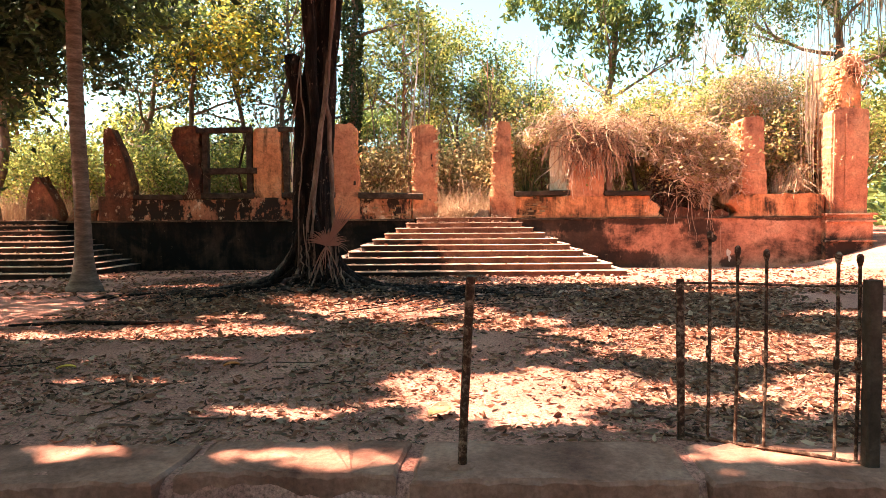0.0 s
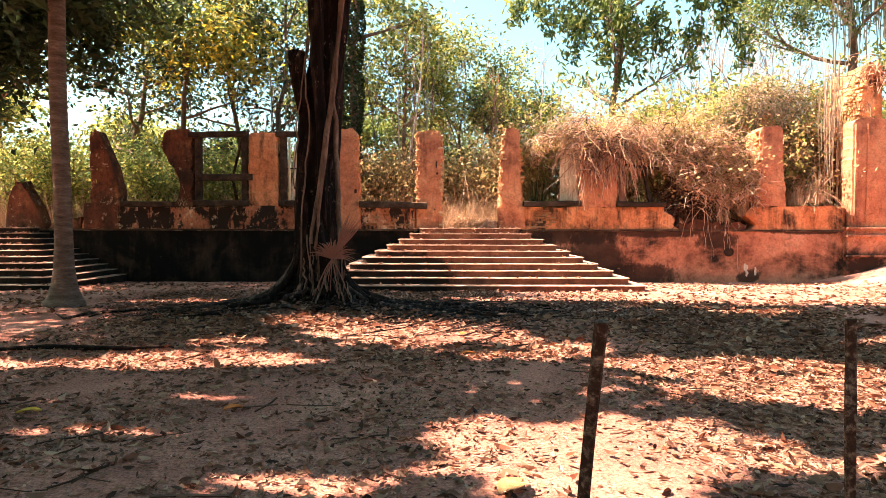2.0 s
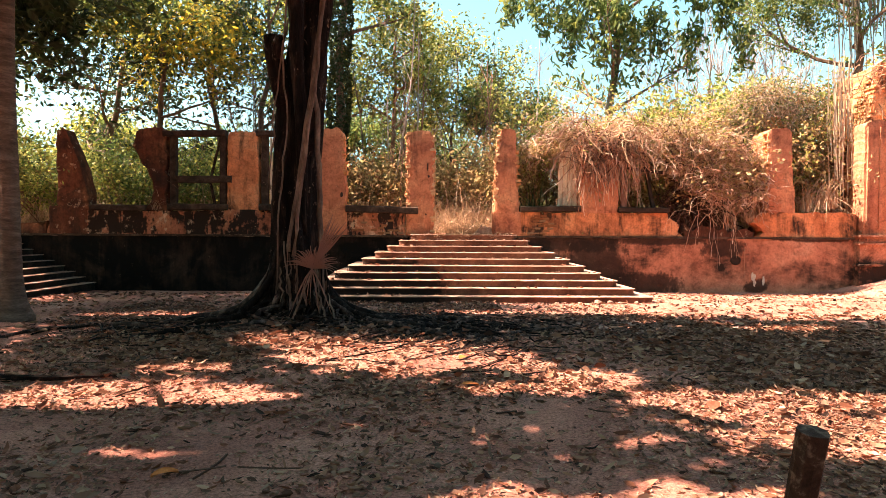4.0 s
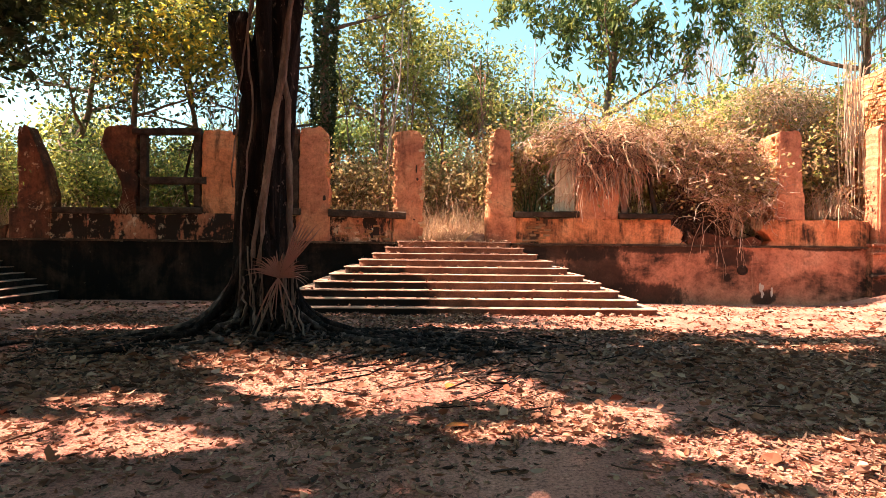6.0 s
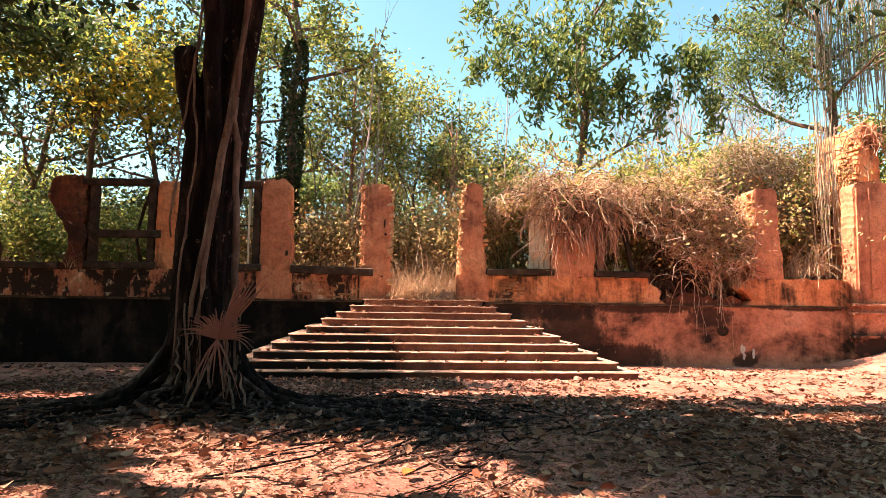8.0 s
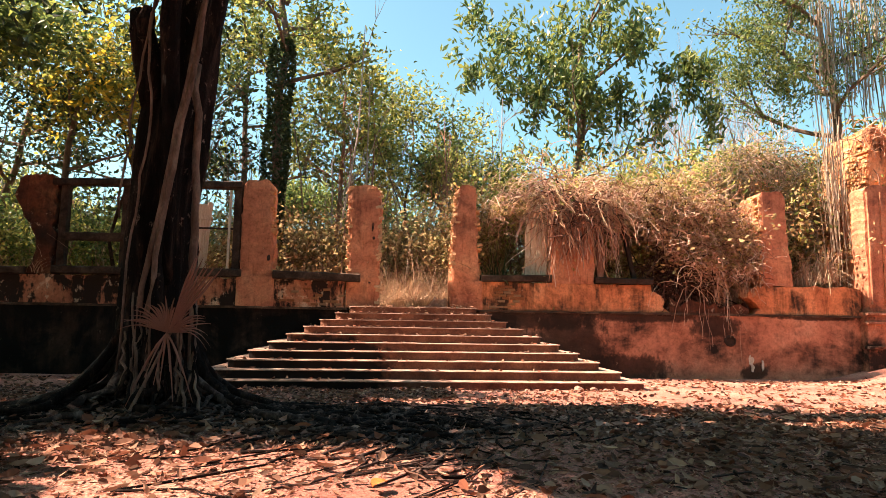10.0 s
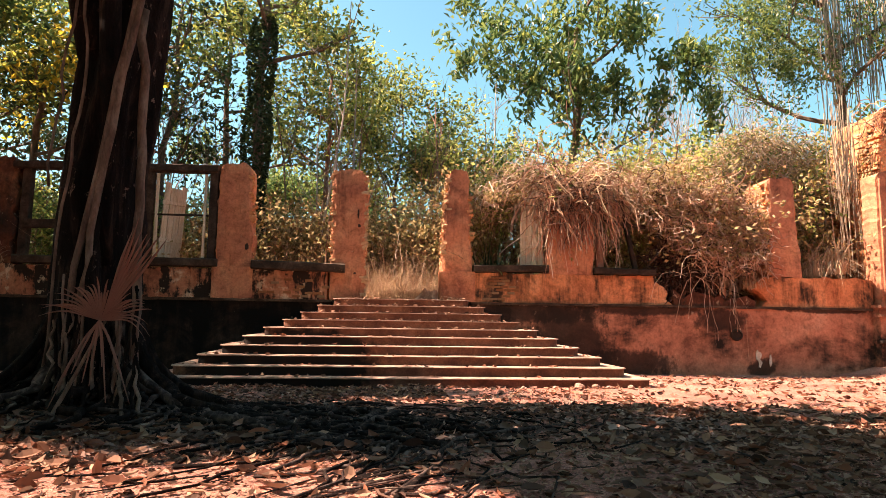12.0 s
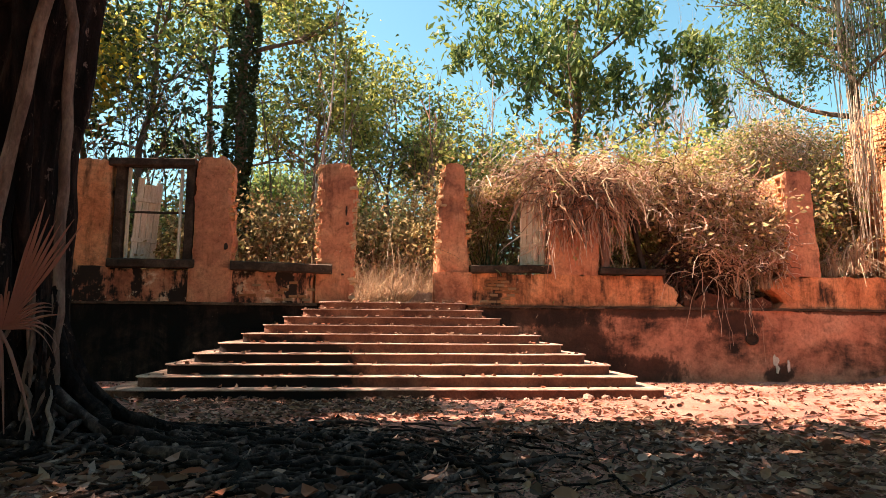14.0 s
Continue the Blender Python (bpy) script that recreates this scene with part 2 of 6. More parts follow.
L_STRAW = leafy("dry_straw", [(0.52, 0.35, 0.21), (0.66, 0.49, 0.33), (0.38, 0.22, 0.14), (0.56, 0.38, 0.27)], 0.25, 0.8)
L_VINE = leafy("dry_vine_stems", [(0.46, 0.26, 0.17), (0.64, 0.43, 0.31), (0.20, 0.10, 0.07), (0.72, 0.55, 0.43), (0.34, 0.16, 0.10)], 0.0, 0.85)
L_REDVINE = leafy("reddish_vine_stems", [(0.30, 0.14, 0.09), (0.46, 0.24, 0.16), (0.17, 0.075, 0.05), (0.58, 0.36, 0.26)], 0.0, 0.85)
L_PALEVINE = leafy("pale_vine_stems", [(0.58, 0.38, 0.26), (0.74, 0.56, 0.42), (0.40, 0.22, 0.14), (0.80, 0.64, 0.50)], 0.1, 0.85)
L_GREYVINE = leafy("grey_hanging_stems", [(0.30, 0.22, 0.16), (0.50, 0.40, 0.30), (0.16, 0.11, 0.08)], 0.0, 0.85)
L_TWIG = leafy("bare_twigs", [(0.24, 0.165, 0.12), (0.46, 0.34, 0.25), (0.13, 0.09, 0.065), (0.56, 0.44, 0.33)], 0.0, 0.85)
L_LITTER = leafy("dead_leaf_litter", [(0.04, 0.021, 0.017), (0.24, 0.125, 0.085), (0.34, 0.17, 0.11), (0.11, 0.05, 0.034), (0.46, 0.28, 0.19), (0.025, 0.016, 0.014), (0.28, 0.10, 0.058), (0.07, 0.036, 0.027)], 0.15, 0.75)
L_DARKLITTER = leafy("damp_leaf_mould", [(0.03, 0.018, 0.015), (0.14, 0.075, 0.058), (0.30, 0.15, 0.11), (0.045, 0.028, 0.024), (0.46, 0.28, 0.22), (0.09, 0.058, 0.05)], 0.05, 0.75)
L_DEADROOT = leafy("dark_twigs_and_shade_roots", [(0.03, 0.018, 0.014), (0.07, 0.038, 0.028), (0.13, 0.07, 0.05), (0.02, 0.012, 0.010)], 0.0, 0.9)
L_CHAFF = leafy("crumbled_leaf_chaff", [(0.14, 0.065, 0.05), (0.32, 0.17, 0.12), (0.50, 0.31, 0.22), (0.04, 0.023, 0.02), (0.40, 0.23, 0.155)], 0.0, 0.9)
L_FAN = leafy("dead_palm_frond", [(0.26, 0.125, 0.10), (0.40, 0.22, 0.17), (0.20, 0.095, 0.075), (0.50, 0.30, 0.24)], 0.15, 0.8)
M_LEAFY = blotchy("fallen_yellow_leaf", (0.60, 0.34, 0.05), (0.66, 0.42, 0.08), (0.5, 0.24, 0.05), 9, 0.7)
M_LEAFT = blotchy("fallen_tan_leaf", (0.26, 0.13, 0.06), (0.42, 0.24, 0.11), (0.5, 0.31, 0.15), 12, 0.7)
M_LEAFO = blotchy("fallen_orange_leaf", (0.45, 0.12, 0.03), (0.55, 0.17, 0.05), (0.4, 0.10, 0.03), 9, 0.7)


def dirt_mat():
    m, n, l, b = material("trodden_red_earth", 0.96)
    v = coords(n, l)
    col = ramp(n, l, noise_tex(n, l, v, 0.55, 9, 0.62, 0.5), [(0.3, (0.23, 0.088, 0.068)), (0.5, (0.38, 0.158, 0.12)), (0.7, (0.51, 0.245, 0.185))])
    chaff = ramp(n, l, noise_tex(n, l, v, 38, 5, 0.75), [(0.36, 0.3), (0.5, 0.9), (0.66, 1.5)])
    col = mix(n, l, 0.85, col, chaff, "MULTIPLY")
    straw = ramp(n, l, noise_tex(n, l, v, 17, 8, 0.8, 0.8), [(0.57, 0.0), (0.64, 1.0)])
    patch = ramp(n, l, noise_tex(n, l, v, 0.8, 5, 0.6), [(0.45, 0.0), (0.62, 0.8)])
    both = mix(n, l, 1.0, straw, patch, "MULTIPLY")
    col = mix(n, l, both, col, (0.44, 0.29, 0.185))
    # painted shade: a near-black, noise-edged ellipse round the fig and ground beside it
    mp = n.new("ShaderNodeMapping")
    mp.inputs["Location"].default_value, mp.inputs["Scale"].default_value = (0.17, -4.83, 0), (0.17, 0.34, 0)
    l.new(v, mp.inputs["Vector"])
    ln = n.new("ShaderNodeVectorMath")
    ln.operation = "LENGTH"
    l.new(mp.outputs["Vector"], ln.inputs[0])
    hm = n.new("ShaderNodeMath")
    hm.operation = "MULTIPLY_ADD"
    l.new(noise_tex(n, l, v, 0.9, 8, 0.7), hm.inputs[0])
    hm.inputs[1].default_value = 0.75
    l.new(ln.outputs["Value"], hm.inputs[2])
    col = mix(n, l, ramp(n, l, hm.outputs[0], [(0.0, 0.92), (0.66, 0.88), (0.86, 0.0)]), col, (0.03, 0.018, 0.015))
    l.new(col, b.inputs["Base Color"])
    h = mix(n, l, 0.5, noise_tex(n, l, v, 30, 8, 0.75), noise_tex(n, l, v, 5, 6, 0.6))
    bump(n, l, b, h, 0.9, 0.05)
    return m


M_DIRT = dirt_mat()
M_CRUST = blotchy("moss_dark_crust", (0.03, 0.02, 0.015), (0.08, 0.05, 0.035), (0.2, 0.13, 0.09), 2.0, 0.95, 0.8, 0.03, 12)


# ---- mesh helpers ----
class Mesh:
    def __init__(self):
        self.v, self.f = [], []

    def add(self, verts, faces):
        o = len(self.v)
        self.v.extend(verts)
        self.f.extend([tuple(i + o for i in f) for f in faces])

    def box(self, x0, x1, y0, y1, z0, z1, j=0.0):
        r = lambda: random.uniform(-j, j)
        vs = [(x + r(), y + r(), z + r()) for z in (z0, z1) for y in (y0, y1) for x in (x0, x1)]
        self.add(vs, [(0, 2, 3, 1), (4, 5, 7, 6), (0, 1, 5, 4), (2, 6, 7, 3), (0, 4, 6, 2), (1, 3, 7, 5)])

    def bar(self, a, c, w, d, j=0.0, n=1, up=(0, 1, 0)):
        """A squared bar from a to c, w across and d along up, with n stretches and worn edges."""
        a, c = Vector(a), Vector(c)
        ax = (c - a).normalized()
        side = ax.cross(Vector(up)).normalized()
        dep = side.cross(ax).normalized()
        ring, vs = [(-1, -.75), (-.75, -1), (.75, -1), (1, -.75), (1, .75), (.75, 1), (-.75, 1), (-1, .75)], []
        for i in range(n + 1):
            p = a.lerp(c, i / n)
            for s, t in ring:
                vs.append(tuple(p + side * (s * w / 2 + random.uniform(-j, j)) + dep * (t * d / 2 + random.uniform(-j, j))))
        fs = [tuple(range(7, -1, -1)), tuple(range(n * 8, n * 8 + 8))]
        for i in range(n):
            for k in range(8):
                fs.append((i * 8 + k, i * 8 + (k + 1) % 8, i * 8 + 8 + (k + 1) % 8, i * 8 + 8 + k))
        self.add(vs, fs)

    def tube(self, pts, radii, sides=6, wob=0.0):
        pts = [Vector(p) for p in pts]
        if isinstance(radii, (int, float)):
            radii = [radii] * len(pts)
        vs, prev = [], None
        for i, p in enumerate(pts):
            d = (pts[min(i + 1, len(pts) - 1)] - pts[max(i - 1, 0)])
            d = d.normalized() if d.length > 1e-6 else Vector((0, 0, 1))
            u = prev - d * prev.dot(d) if prev else d.orthogonal()
            u = u.normalized() if u.length > 1e-4 else d.orthogonal().normalized()
            prev, w = u, d.cross(u)
            for k in range(sides):
                a = 2 * math.pi * k / sides
                r = radii[i] * (1 + random.uniform(-wob, wob))
                vs.append(tuple(p + u * (math.cos(a) * r) + w * (math.sin(a) * r)))
        fs = [tuple(range(sides - 1, -1, -1)), tuple(range((len(pts) - 1) * sides, len(pts) * sides))]
        for i in range(len(pts) - 1):
            for k in range(sides):
                fs.append((i * sides + k, i * sides + (k + 1) % sides, (i + 1) * sides + (k + 1) % sides, (i + 1) * sides + k))
        self.add(vs, fs)

    def prism(self, outline, z0, z1, bevel=0.0, j=0.0):
        """An outline (x, y) raised from z0 to z1, with a worn top edge."""
        n = len(outline)
        cx, cy = sum(p[0] for p in outline) / n, sum(p[1] for p in outline) / n
        jit = [random.uniform(-j, j) for _ in outline]
        vs = [(x, y, z0) for x, y in outline] + [(x, y, z1 - bevel + q) for (x, y), q in zip(outline, jit)]
        for (x, y), q in zip(outline, jit):
            dx, dy = cx - x, cy - y
            k = bevel / max(1e-6, math.hypot(dx, dy))
            vs.append((x + dx * k, y + dy * k, z1 + q))
        fs = [tuple(range(n - 1, -1, -1)), tuple(range(2 * n, 3 * n))]
        for r in (0, 1):
            for i in range(n):
                fs.append((r * n + i, r * n + (i + 1) % n, (r + 1) * n + (i + 1) % n, (r + 1) * n + i))
        self.add(vs, fs)


def part(name, m, mat, parent=None, label="", smooth=False):
    me = bpy.data.meshes.new(name)
    me.from_pydata(m.v, [], m.f)
    me.materials.append(mat)
    if smooth:
        me.polygons.foreach_set("use_smooth", [True] * len(me.polygons))
    me.update()
    ob = new(name, me)
    if parent:
        ob.parent = parent
        if not parent.parent:
            ob.matrix_parent_inverse = Matrix.Translation(-parent.location)
    if label:
        ob["label"] = label
    return ob


def thing(name, at, label, category, group="", kind=""):
    ob = new(name)
    ob.empty_display_size = 0.2
    ob.location = at
    return tagged(ob, label, category, group, kind)


def unit(a):
    return a / np.maximum(1e-9, np.linalg.norm(a, axis=1, keepdims=True))


def leaves(m, pts, length, width, droop=0.3, curl=0.25, flat=False):
    """A leaf of two folded halves at each point."""
    n = len(pts)
    if n == 0:
        return
    d = unit(RNG.normal(size=(n, 3)) * ((1, 1, 0.12) if flat else (1, 1, 0.8)) - (0, 0, 0 if flat else droop))
    up = unit(RNG.normal(size=(n, 3)) * (0.35 if flat else 1.0) + (0, 0, 1.0))
    s = unit(np.cross(d, up))
    nrm = np.cross(s, d)
    L = length * RNG.uniform(0.6, 1.35, (n, 1))
    W = width * RNG.uniform(0.6, 1.3, (n, 1)) * 0.5
    c = L * RNG.uniform(-curl, curl * 1.6, (n, 1))
    a, t = pts - d * L * 0.5, pts + d * L * 0.5 - nrm * c * 0.3
    v = np.stack([a, pts + s * W + nrm * c * 0.5, t, pts - s * W + nrm * c * 0.5], 1).reshape(-1, 3)
    o = len(m.v)
    m.v.extend(map(tuple, v.tolist()))
    m.f.extend([q for i in range(o, o + 4 * n, 4) for q in ((i, i + 1, i + 2), (i, i + 2, i + 3))])


def broad_leaves(m, pts, length, width, curl=0.3):
    """Fallen leaves with an oval outline, folded along the midrib and curled at the tip."""
    n = len(pts)
    d = unit(RNG.normal(size=(n, 3)) * (1, 1, 0.14))
    up = unit(RNG.normal(size=(n, 3)) * 0.55 + (0, 0, 1.0))
    s = unit(np.cross(d, up))
    nrm = np.cross(s, d)
    L = length * RNG.uniform(0.55, 1.35, (n, 1))
    W = width * RNG.uniform(0.5, 1.3, (n, 1)) * 0.5
    c, f = L * RNG.uniform(0.02, curl, (n, 1)), W * RNG.uniform(0.15, 0.95, (n, 1))
    b = W * RNG.uniform(-0.5, 0.6, (n, 1))
    rows = [pts - d * L * 0.5 + nrm * c * 0.7, pts - d * L * 0.2 + s * W * 0.9 + nrm * f, pts + d * L * 0.15 + s * W + s * b * 0.3 + nrm * f * 1.2, pts + d * L * 0.46 + s * b + nrm * c * 1.2,
            pts + d * L * 0.15 - s * W + s * b * 0.3 + nrm * f * 0.9, pts - d * L * 0.2 - s * W * 0.9 + nrm * f * 0.8, pts - d * L * 0.18, pts + d * L * 0.16 + s * b * 0.3 + nrm * c * 0.25]
    v = np.stack(rows, 1).reshape(-1, 3)
    o = len(m.v)
    m.v.extend(map(tuple, v.tolist()))
    for i in range(o, o + 8 * n, 8):
        m.f += [(i, i + 1, i + 6), (i, i + 6, i + 5), (i + 6, i + 1, i + 2, i + 7), (i + 6, i + 7, i + 4, i + 5), (i + 7, i + 2, i + 3), (i + 7, i + 3, i + 4)]


def blades(m, pts, height, width, lean=0.5, segs=3, droop=0.35):
    """Tapering, bending grass blades or stems from each point."""
    n = len(pts)
    a = RNG.uniform(0, 2 * math.pi, n)
    d = np.stack([np.cos(a), np.sin(a), np.zeros(n)], 1)
    s = np.stack([-np.sin(a + RNG.normal(0, 0.8, n)), np.cos(a), np.zeros(n)], 1)
    h = height * RNG.uniform(0.5, 1.3, (n, 1))
    le = lean * RNG.uniform(0.1, 1.4, (n, 1))
    o = len(m.v)
    rows = []
    for i in range(segs + 1):
        t = i / segs
        p = pts + np.array((0, 0, 1.0)) * h * (t - droop * le * t * t) + d * h * le * t * t
        w = width * (1 - t * 0.85)
        rows += [p - s * w / 2, p + s * w / 2]
    v = np.stack(rows, 1).reshape(-1, 3)
    m.v.extend(map(tuple, v.tolist()))
    k = 2 * (segs + 1)
    for i in range(o, o + n * k, k):
        for r in range(segs):
            q = i + 2 * r
            m.f.append((q, q + 1, q + 3, q + 2))


def ribbon(m, pts, w):
    """A thin three-sided stem through the points."""
    m.tube(pts, w, 3)


def hump(x, a, b):
    t = min(1.0, max(0.0, (x - a) / (b - a)))
    return t * t * (3 - 2 * t)


def ground_z(x, y):
    """Height of the ground: level at the gate, falling a little to the facade, banked up at its corner."""
    z = -0.25 * hump(y, 12, 20.5) - 0.12 * hump(y, 20.5, 25)
    z += hump(x, 12.5, 18) * hump(y, 17, 26) * 1.1
    z -= 0.17 * (1 - hump(y, 3.86, 3.97))
    z += 0.22 * math.exp(-(((x + 3.0) / 1.6) ** 2 + ((y - 14.5) / 1.5) ** 2))
    return z


def ground_full(x, y):
    z = ground_z(x, y)
    if y > 25.15 and x < 15.2:
        z = 1.42
    return z


# ---- ground: one sheet to the horizon ----
def axis(spans):
    out = []
    for a, b, s in spans:
        out += list(np.arange(a, b - 1e-6, s))
    return out + [spans[-1][1]]


def build_ground():
    xs = axis([(-600, -60, 60), (-60, -20, 4), (-20, -9, 0.5), (-9, 8, 0.16), (8, 20, 0.4), (20, 60, 4), (60, 600, 60)])
    ys = axis([(-200, -20, 30), (-20, 2, 2), (2, 3.7, 0.3), (3.7, 4.1, 0.06), (4.1, 15, 0.14), (15, 24.6, 0.3), (24.6, 25.1, 0.1), (25.1, 25.2, 0.1), (25.2, 40, 1.2), (40, 100, 10), (100, 800, 70)])
    m = Mesh()
    for y in ys:
        for x in xs:
            z = ground_full(x, y)
            if y < 60 and abs(x) < 30:
                z += 0.045 * noise.noise((x * 0.6, y * 0.6, 0)) + 0.018 * noise.noise((x * 2.3, y * 2.3, 4)) + 0.008 * noise.noise((x * 6, y * 6, 9))
            m.v.append((x, y, z))
    w = len(xs)
    for j in range(len(ys) - 1):
        for i in range(w - 1):
            a = j * w + i
            m.f.append((a, a + 1, a + w + 1, a + w))
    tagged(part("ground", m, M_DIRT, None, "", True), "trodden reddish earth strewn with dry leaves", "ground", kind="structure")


build_ground()

# ---- the ruined facade ----
FRONT, BACK = 24.9, 25.5


def ragged(m, x0, x1, y0, y1, z0, z1, left=None, right=None, top=0.08, amp=0.02, step=0.16, seed=0, soft=0.0):
    """Masonry with worn faces, uneven ends and a broken top."""
    nx, nz, ny = max(2, int((x1 - x0) / step)), max(2, int((z1 - z0) / step)), 4
    ring = [(i / nx, 0.0) for i in range(nx + 1)] + [(1.0, j / ny) for j in range(1, ny)] + [(1 - i / nx, 1.0) for i in range(nx + 1)] + [(0.0, 1 - j / ny) for j in range(1, ny)]
    o, n = len(m.v), len(ring)
    for k in range(nz + 1):
        t = k / nz
        a, b = x0 + (left(t) if left else 0), x1 - (right(t) if right else 0)
        for u, v in ring:
            tz = z1 + top * (noise.noise((u * (x1 - x0) * 3.1 + seed * 7.7, v * 1.5, seed)) + 0.6 * noise.noise((u * (x1 - x0) * 9 + seed, v * 3, seed * 3.3)))
            tz -= soft * abs(2 * u - 1) ** 5 * (1 + 0.6 * noise.noise((u * 3, seed, 5)))
            p = Vector((a + (b - a) * u, y0 + (y1 - y0) * v, z0 + (tz - z0) * t))
            q = noise.noise_vector(p * 2.1 + Vector((seed, 0, 0))) * amp + noise.noise_vector(p * 6.5) * amp * 0.7
            edge = 0.025 if (u in (0, 1) and v in (0, 1)) else 0
            p += q + Vector(((0.5 - u) * 2 * edge, (0.5 - v) * 2 * edge, 0))
            m.v.append(tuple(p))
    for k in range(nz):
        for i in range(n):
            c, d = o + k * n + i, o + k * n + (i + 1) % n
            m.f.append((c, d, d + n, c + n))
    top_o = o + nz * n
    back = lambda i: top_o + (nx + 1) + (ny - 1) + (nx - i)
    for i in range(nx):
        m.f.append((top_o + i, top_o + i + 1, back(i + 1), back(i)))
    m.f.append(tuple([top_o + nx] + [top_o + nx + j for j in range(1, ny)] + [back(nx)])[::1])
    m.f.append(tuple([top_o, back(0)] + [top_o + n - 1 - (ny - 2) + j for j in range(ny - 1)]))


def plinth(name, x0, x1, mat, label):
    m = Mesh()
    ragged(m, x0, x1, FRONT, BACK + 0.1, -0.9, 1.5, top=0.015, amp=0.018, step=0.3, seed=x0)
    w = tagged(part(name, m, mat), label, "wall", kind="structure")
    m = Mesh()
    ragged(m, x0, x1, FRONT - 0.05, BACK, 1.505, 1.565, top=0.02, amp=0.014, step=0.2, seed=x0 + 2)
    part("ledge", m, M_CRUST, w, "thin crumbling ledge moulding")
    return w


plinth("wall_plinth_west", -24, -1.25, M_BLACK, "low plinth wall blackened by mould and damp")
plinth("wall_plinth_middle", -1.24, 2.5, M_DARKP, "plinth wall behind the top of the stairs")
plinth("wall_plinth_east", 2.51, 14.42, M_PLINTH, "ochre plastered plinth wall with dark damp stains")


def parapet(name, x0, x1, z1, mat, label, left=None, right=None, top=0.05, seed=1, z0=1.57):
    m = Mesh()
    ragged(m, x0, x1, FRONT + 0.02, BACK - 0.02, z0, z1, left, right, top, 0.014, 0.15, seed)
    return tagged(part(name, m, mat), label, "wall", kind="structure")


parapet("wall_parapet_1", -13.62, -4.42, 2.36, M_PEEL, "low parapet wall with flaking stained plaster", lambda t: 0.5 * t * t, None, 0.05, 3)
parapet("wall_parapet_2", -4.40, -1.37, 2.33, M_PEEL, "low parapet with plaster fallen from its bricks", None, None, 0.05, 4)
parapet("wall_parapet_3", 1.68, 8.35, 2.38, M_OCHRE, "ochre parapet below the window openings", None, lambda t: 0.55 * t + 0.12 * math.sin(t * 9), 0.05, 5)
parapet("wall_parapet_4", 10.75, 14.42, 2.42, M_OCHRE, "ochre parapet with a crumbled end", lambda t: 0.15 + 0.2 * math.sin(t * 7), None, 0.09, 6)
parapet("wall_parapet_5", 8.3, 10.8, 1.86, M_DARKP, "collapsed stretch of parapet under dry vines", None, None, 0.3, 8)
parapet("wall_stub", -14.85, -13.6, 1.92, M_DARKP, "broken remains of a low wall", lambda t: 0.3 * t, None, 0.22, 9)


def pillar(x0, x1, z0, z1, mat, label, left=None, right=None, top=0.1, seed=1, amp=0.02, y0=FRONT, y1=BACK):
    m = Mesh()
    ragged(m, x0, x1, y0, y1, z0, z1, left, right, top, amp, 0.1, seed, 0.16 if z1 > 3 else 0.0)
    p = thing("ruined_pillar", ((x0 + x1) / 2, y0 + 0.3, z0), label, "pillar", "pillars of the ruined facade")
    part("shaft", m, mat, p)
    return p


def bite(a, c, s=1.0):
    """A gnawed vertical edge."""
    return lambda t: a + c * (noise.noise((t * 4.2, s, 0)) + 0.6 * noise.noise((t * 11, s, 3))) + 0.03 * noise.noise((t * 30, s, 8))


pillar(-16.4, -14.95, 1.5, 3.25, M_DARKP, "crumbled stub of a terracotta pillar", lambda t: 0.1 * t + 0.3 * t ** 4, lambda t: 0.15 * t + 0.6 * t ** 2.2, 0.16, 11)
pillar(-13.3, -12.05, 2.38, 5.1, M_DARKP, "tapering broken pillar of mouldy terracotta plaster darkened for shade", bite(0.05, 0.1, 2), lambda t: 0.05 + 0.25 * t + 0.5 * t ** 2.5 + 0.06 * noise.noise((t * 6, 3, 9)), 0.14, 12)
pillar(-10.55, -9.42, 2.38, 5.2, M_DARKP, "gnawed dark pillar leaning beside a window frame", lambda t: 0.25 + 0.32 * math.sin(t * 5.5) + 0.1 * noise.noise((t * 7, 2, 1)), bite(0.08, 0.16, 4), 0.1, 13, 0.05)
pillar(-7.48, -6.38, 2.38, 5.08, M_OCHRE, "ochre plastered pillar with black streaks at its top", bite(0.0, 0.02, 5), bite(0.0, 0.02, 6), 0.06, 14)
p_d = pillar(-4.38, -3.38, 2.35, 5.2, M_PILLAR, "terracotta plastered pillar with a rounded broken top", bite(0.0, 0.03, 7), lambda t: 0.1 * t + 0.06 * noise.noise((t * 5, 7, 1)), 0.12, 15)
p_e = pillar(-1.35, -0.36, 1.57, 5.15, M_PILLAR, "terracotta plastered pillar beside the doorway", bite(0.02, 0.05, 9), bite(0.02, 0.06, 8), 0.09, 16)
p_f = pillar(1.7, 2.62, 2.37, 5.25, M_PILLAR, "chipped terracotta pillar beside the doorway", lambda t: 0.02 + 0.16 * t * t + 0.05 * noise.noise((t * 6, 3, 3)), lambda t: 0.05 + 0.12 * t + 0.06 * noise.noise((t * 6, 9, 3)), 0.1, 17, 0.02, FRONT, 26.0)
pillar(4.68, 6.05, 2.38, 4.85, M_PILLAR, "terracotta pillar half hidden under dry vines", bite(0.02, 0.03, 10), bite(0.02, 0.03, 11), 0.1, 18)
p_h = pillar(11.2, 12.08, 2.42, 5.35, M_PILLAR, "terracotta pillar with bare brick on one side", bite(0.03, 0.05, 12), lambda t: -0.18 * (1 - t) ** 2 + 0.04 * noise.noise((t * 6, 12, 3)), 0.1, 19, 0.02, FRONT, 26.1)
